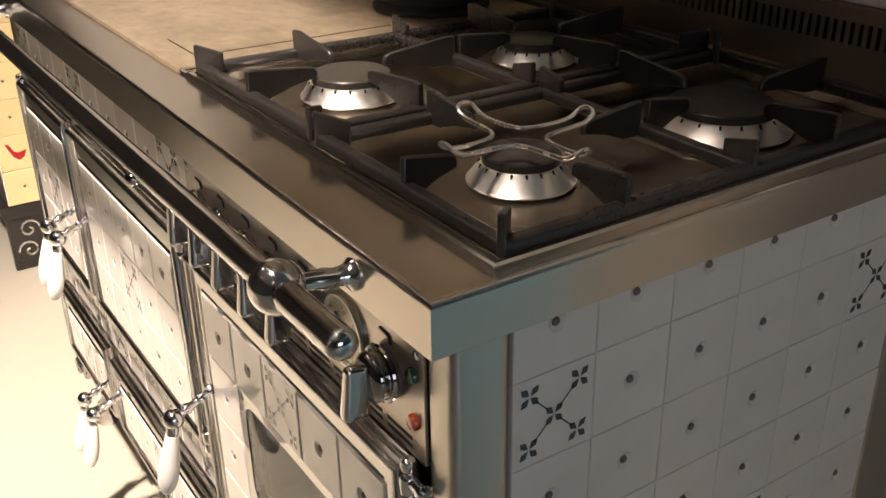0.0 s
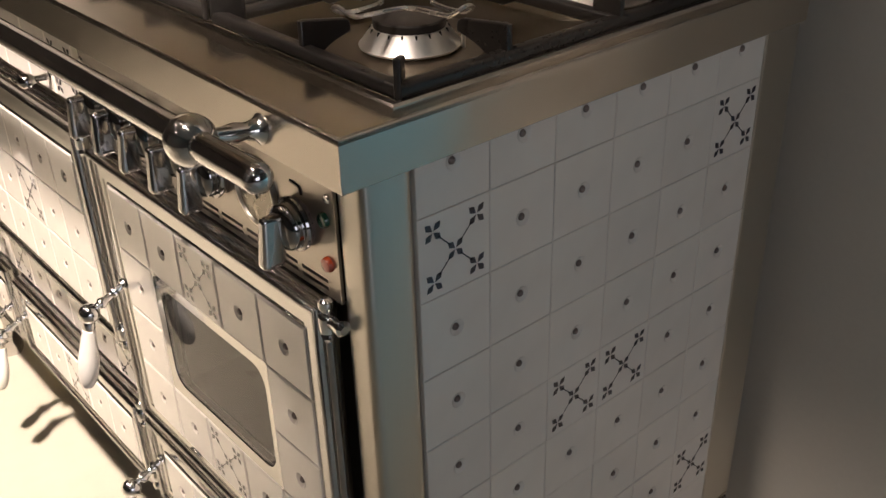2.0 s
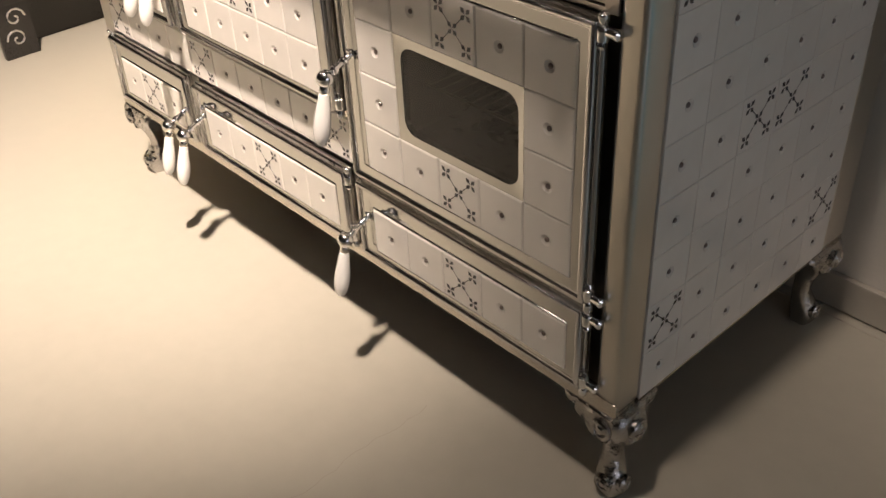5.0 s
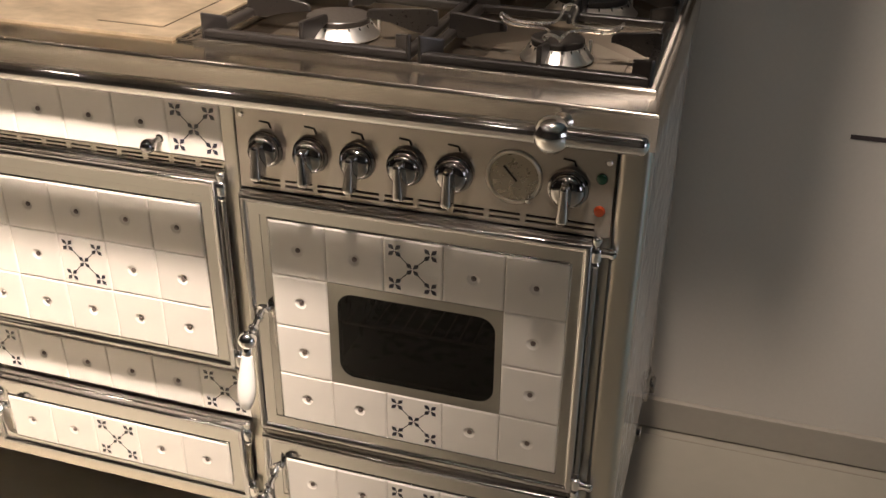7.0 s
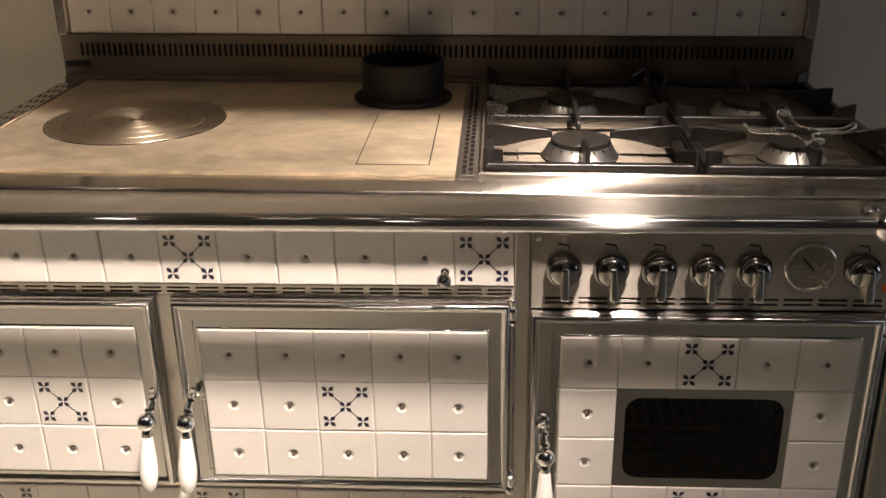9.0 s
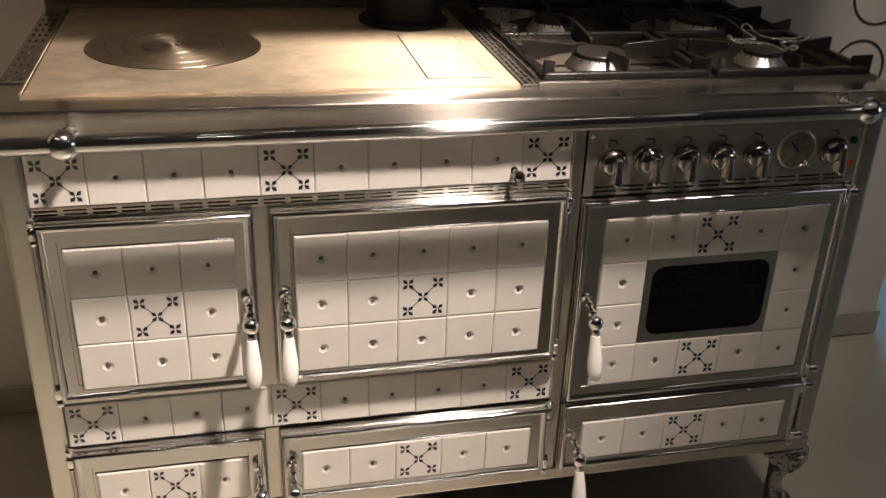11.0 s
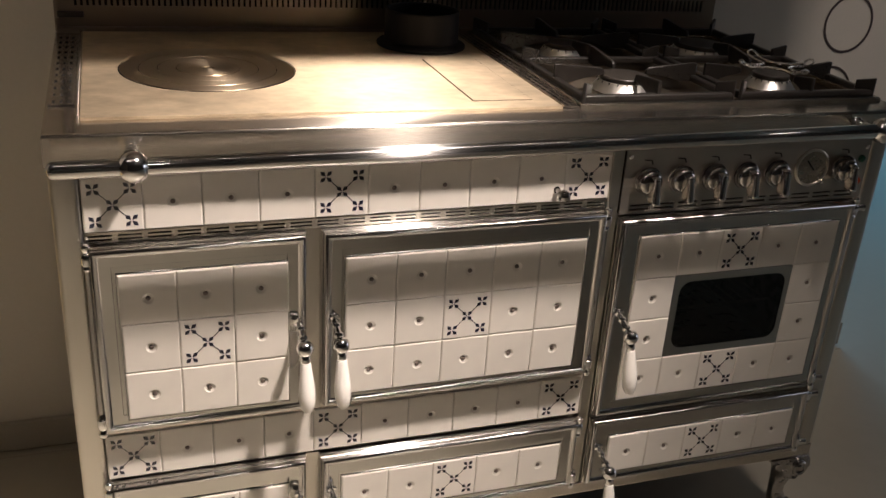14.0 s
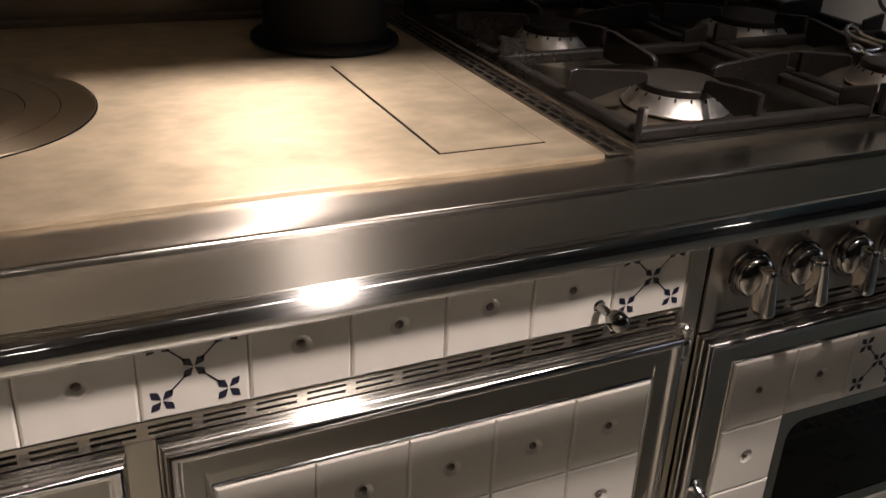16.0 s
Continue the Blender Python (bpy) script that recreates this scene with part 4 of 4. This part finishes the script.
GZ = TOP + 0.0045
for gx0, gx1, burners in ((-0.576, -0.298, (1, 2)), (-0.288, -0.013, (0, 3))):
    gy0, gy1, w = 0.044, 0.556, 0.0135
    ym = (gy0 + gy1) / 2
    frame_bm = bmesh.new()
    for y in (gy0, ym - w / 2, gy1 - w):
        box(frame_bm, gx0, gx1, y, y + w, GZ, GZ + 0.0125, 0.0046, 4)
    for x in (gx0, gx1 - w):
        box(frame_bm, x, x + w, gy0 + 0.001, gy1 - 0.001, GZ + 0.0005, GZ + 0.0122, 0.0046, 4)
    grate = thing("pan_grate", "black cast-iron pan grate resting on the gas hob", "pan grate", group="pan grates on the hob")
    part("grate_frame", frame_bm, IRON, grate)
    for k in burners:
        bx, by, cap, _ = BURNERS[k]
        e = 0.066 if k == 0 else cap * 0.96
        y0, y1 = (gy0, ym) if by < ym else (ym, gy1)
        for end, start in (((bx, by - e), (bx, y0 + 0.003)), ((bx, by + e), (bx, y1 - 0.003)), ((bx - e, by), (gx0 + 0.003, by)), ((bx + e, by), (gx1 - 0.003, by))):
            fb = bmesh.new()
            fin(fb, start, end, 0.032, 0.026, GZ + 0.001)
            part("rib", fb, IRON, grate, angle=50)
    for tx_, ty_, sx, sy in ((gx0, gy0, 1, 1), (gx1, gy0, -1, 1), (gx0, gy1, 1, -1), (gx1, gy1, -1, -1), (gx0, ym, 1, 0), (gx1, ym, -1, 0)):
        tab = bmesh.new()
        box(tab, 0.001, 0.034, -0.0030, 0.0030, GZ + 0.001, GZ + 0.033, 0.0022, 2)
        for v in tab.verts:      # the rib slopes down to its inner end
            if v.co.x > 0.02 and v.co.z > GZ + 0.015:
                v.co.z -= 0.007
        bmesh.ops.transform(tab, matrix=Matrix.Translation((tx_, ty_, 0)) @ Matrix.Rotation(math.atan2(sy, sx), 4, "Z"), verts=tab.verts)
        part("tab", tab, IRON, grate)

# cast legs
def leg(x, y, sx, sy):
    bm = bmesh.new()
    # (height, half width, shift towards the outer corner)
    rows = [(0.178, 0.034, 0.002), (0.166, 0.036, 0.004), (0.150, 0.036, 0.005), (0.134, 0.031, 0.005), (0.117, 0.0235, 0.003), (0.099, 0.0170, 0.000), (0.082, 0.0140, -0.002),
            (0.066, 0.0138, -0.002), (0.052, 0.0165, 0.001), (0.040, 0.0205, 0.004), (0.028, 0.0228, 0.006), (0.016, 0.0228, 0.006), (0.006, 0.0205, 0.005), (0.0, 0.0180, 0.005)]
    seg, rings = 20, []
    for z, w, s in rows:
        ring = []
        for i in range(seg):
            a = 2 * math.pi * i / seg
            c, q = math.cos(a), math.sin(a)
            r = w * (1 / max(abs(c), abs(q))) ** (0.55 if z > 0.05 else 0.12)
            r *= 1 + (0.07 * math.sin(5 * a + 40 * z) if z < 0.17 else 0)
            ring.append(bm.verts.new((x + sx * s + r * c, y + sy * s + r * q, z)))
        rings.append(ring)
    for a, b in zip(rings, rings[1:]):
        for i in range(seg):
            bm.faces.new((a[i], a[(i + 1) % seg], b[(i + 1) % seg], b[i]))
    bm.faces.new(rings[0][::-1]), bm.faces.new(rings[-1])
    return bm


for lx, ly, sx, sy in ((-0.046, 0.042, 1, -1), (XL + 0.046, 0.042, -1, -1), (-0.046, YB - 0.052, 1, 1), (XL + 0.046, YB - 0.052, -1, 1)):
    lg = part("leg", leg(lx + (0.014 if sy > 0 else 0.022) * sx, ly + (0.022 if sy > 0 else -0.010), sx, sy), LEGCAST, cooker, "polished cast leg with a claw foot", angle=60)
    cx0, cy0 = lx + (0.014 if sy > 0 else 0.022) * sx, ly + (0.022 if sy > 0 else -0.010)
    for dz, r, reach in ((0.150, 0.017, 0.041), (0.126, 0.011, 0.029), (0.029, 0.015, 0.026)):      # rolled scrolls on both outer faces
        prof = [(r, -0.006), (r, 0.003), (r * 0.86, 0.0048), (r * 0.66, 0.0036), (r * 0.58, 0.0016), (r * 0.46, 0.0022), (r * 0.30, 0.0046), (0.0, 0.0052)]
        for turn, px, py in ((FRONT, cx0 + sx * 0.005, cy0 - reach), (SIDE if sx > 0 else SIDE @ Matrix.Rotation(math.pi, 4, "Y"), cx0 + sx * reach, cy0 + sy * 0.005)):
            if turn is FRONT and sy > 0:
                continue
            part("leg_scroll", lathe(bmesh.new(), prof, Matrix.Translation((px, py, dz)) @ turn, 18), LEGCAST, lg)
    for wing in (0, 1):      # flared brackets along the front and the side
        shape = ((0.0, 0.0), (0.086, 0.0), (0.089, -0.006), (0.082, -0.012), (0.073, -0.011), (0.067, -0.019), (0.070, -0.026), (0.062, -0.033), (0.053, -0.031), (0.048, -0.040),
                 (0.043, -0.050), (0.034, -0.055), (0.022, -0.052), (0.009, -0.040), (0.0, -0.026))
        wb = bmesh.new()
        cx_, cy_ = lx + sx * 0.044, ly + sy * 0.042
        rings_ = []
        for off, shrink in ((0.0, 1.0), (0.004, 0.96), (0.0065, 0.84), (0.0045, 0.66), (0.0075, 0.45)):
            rings_.append([])
            for u, v in shape:
                u, v = 0.030 + (u - 0.030) * shrink, -0.024 + (v + 0.024) * shrink
                px, py = (-sx * u, sy * off) if wing == 0 else (sx * off, -sy * u)
                rings_[-1].append(wb.verts.new((cx_ + px, cy_ + py, 0.1775 + v)))
        for a, b in zip(rings_, rings_[1:]):
            for i in range(len(shape)):
                j = (i + 1) % len(shape)
                wb.faces.new((a[i], a[j], b[j], b[i]))
        wb.faces.new(rings_[0]), wb.faces.new(rings_[-1])
        part("leg_bracket", wb, LEGCAST, lg, angle=50)

# ---- things that stand on the cooker ----
flue = thing("flue_collar", "matt black cast-iron flue collar standing on the hot plate", "flue collar", Matrix.Translation((-0.718, 0.448, PZ + 0.0013)))
fl = bmesh.new()
prof = [(0.0705, 0.0100), (0.0695, 0.016), (0.0685, 0.064), (0.0675, 0.067), (0.0645, 0.067), (0.0635, 0.064), (0.0635, 0.0012)]
lathe(fl, prof, seg=48)
part("collar", fl, SOOT, flue, angle=30)
part("flange", lathe(bmesh.new(), [(0.083, 0), (0.0834, 0.002), (0.083, 0.005), (0.078, 0.008), (0.071, 0.011), (0.066, 0.011)], None, 48), SOOT, flue, angle=30)

cross = thing("wire_trivet", "chrome wire cross trivet lying on the gas grate", "trivet", Matrix.Translation((-0.140, 0.158, GZ + 0.0285)) @ pose(0, 0, 0, 0, 0, 2))
pts = []
ARM = ((0.0155, -0.0155, 0.0), (0.0215, -0.0120, 0.0), (0.0300, -0.0098, 0.0), (0.0420, -0.0088, 0.0), (0.0540, -0.0084, 0.0003), (0.0630, -0.0088, 0.0012), (0.0700, -0.0092, 0.0040),
       (0.0745, -0.0080, 0.0075), (0.0755, -0.0042, 0.0098), (0.0757, 0.0, 0.0104))
for q in range(4):
    a = radians(90 * q)
    for u, v, z in ARM + tuple((u, -v, z) for u, v, z in ARM[-2:0:-1]):
        pts.append((u * math.cos(a) - v * math.sin(a), u * math.sin(a) + v * math.cos(a), z))
part("wire", tube(bmesh.new(), pts, 0.0021, 8, closed=True), WIRE, cross)

# the worktop lies half a degree out of level, and all that it carries with it
LEAN = Matrix.Translation((0, 0, TOP)) @ Matrix.Rotation(radians(0.60), 4, "Y") @ Matrix.Translation((0, 0, -TOP))
for ob in list(cooker.children) + [o for o in scene.objects if o.parent is None]:
    if ob.name.split(".")[0] in ("worktop", "slot_strip", "plate_lip", "hot_plate", "hob_tray", "rear_panel", "rear_fillet", "badge", "splashback", "pan_grate", "flue_collar", "wire_trivet"):
        ob.matrix_basis = LEAN @ ob.matrix_basis

# ---- neighbouring cooker on show ----
near = thing("display_cooker", "second show cooker with cream tiles on dark cast legs", "range cooker")
NX, NY = -2.19, 0.02
part("carcass", solid(NX - 1.1, NX - 0.008, NY + 0.02, WALL_Y - 0.03, 0.19, 0.89, 0.003), STEEL_UP, near, smooth=False)
part("base_rail", solid(NX - 1.1, NX, NY, WALL_Y - 0.03, 0.155, 0.192, 0.003), IRON, near)
part("worktop", solid(NX - 1.12, NX + 0.012, NY - 0.02, WALL_Y - 0.02, 0.85, 0.90, 0.003), STEEL, near)
nside = part("side_panel", solid(NX - 0.010, NX - 0.0068, NY + 0.02, NY + 0.52, 0.19, 0.86), JOINT, near, "cream tiled side panel", smooth=False)
for c in range(5):
    for r in range(7):
        lay_tile(nside, SIDE, (NX - 0.0068, NY + 0.022 + 0.096 * (c + 0.5), 0.864 - 0.096 * (r + 0.5)), 0.096, 0.096, "bird" if (c, r) in ((0, 5), (3, 2)) else "dot", CREAM)
for ly in (NY + 0.055, WALL_Y - 0.09):
    for lx in (NX - 0.05, NX - 1.05):
        part("leg", leg(lx, ly, 1 if lx > NX - 0.5 else -1, -1 if ly < 0.3 else 1), IRON, near, "dark cast leg", angle=60)
for ly in (NY + 0.055, WALL_Y - 0.09):      # pale scrollwork on its outer legs
    for flip in (1, -1):
        curl = [(NX - 0.006, ly + flip * (0.004 + 0.030 * (1 - k / 16) * math.cos(0.55 * k)), 0.085 + flip * 0.030 + 0.030 * (1 - k / 16) * math.sin(0.55 * k)) for k in range(15)]
        part("leg_scroll", tube(bmesh.new(), curl, 0.0030, 8), ALU, near, "pale metal scroll")
    part("leg_plate", solid(NX - 0.030, NX - 0.007, ly - 0.05, ly + 0.05, 0.0, 0.160, 0.004), IRON, near)
# Dark block added under the body, in place of the shade there.
part("plinth", solid(NX - 1.0, NX - 0.10, NY + 0.10, WALL_Y - 0.04, 0.0, 0.156), IRON, near, smooth=False)

# ---- ceiling spots ----
for (ex, ey, _), target, *_ in SPOTS:
    sp = thing("ceiling_spot", "small recessed warm ceiling spotlight", "spotlight", Matrix.Translation((ex, ey, 3.8)), "ceiling spots")
    aim = look((ex, ey, 3.70), target) @ Matrix.Rotation(math.pi, 4, "X")
    turn = Matrix.Translation((0, 0, -3.8)) @ Matrix.Translation((-ex, -ey, 0))
    part("stem", rod(bmesh.new(), (0, 0, -0.07), (0, 0, 0), 0.012), DIM, sp)
    part("housing", lathe(bmesh.new(), [(0.03, -0.09), (0.08, -0.075), (0.092, -0.03), (0.092, 0.0), (0.086, 0.0), (0.082, -0.02)], None, 28), DIM, sp, at=turn @ aim)
    part("lens", lathe(bmesh.new(), [(0.080, -0.012), (0.080, -0.008)], None, 28), GLOW if ex == SPOTS[0][0][0] else GLOW_LOW, sp, "glowing lamp lens", at=turn @ aim)

# a row of slim dimmed lamps over the cooker, whose glints run along its chrome
for lx, half in ((-1.45, 0.10), (-1.12, 0.08), (-0.84, 0.06), (-0.52, 0.07), (0.20, 0.06), (0.62, 0.17), (1.02, 0.08)):
    sl = thing("strip_lamp", "slim white ceiling strip lamp, dimmed", "ceiling lamp", Matrix.Translation((lx, -0.84, 3.8)), "strip lamps over the cooker")
    part("housing", solid(-half - 0.012, half + 0.012, -0.045, 0.045, -0.035, 0.0, 0.006), DIM, sl)
    part("diffuser", solid(-half, half, -0.034, 0.034, -0.041, -0.033, 0.003), GLOW_STRIP, sl, "softly glowing diffuser")
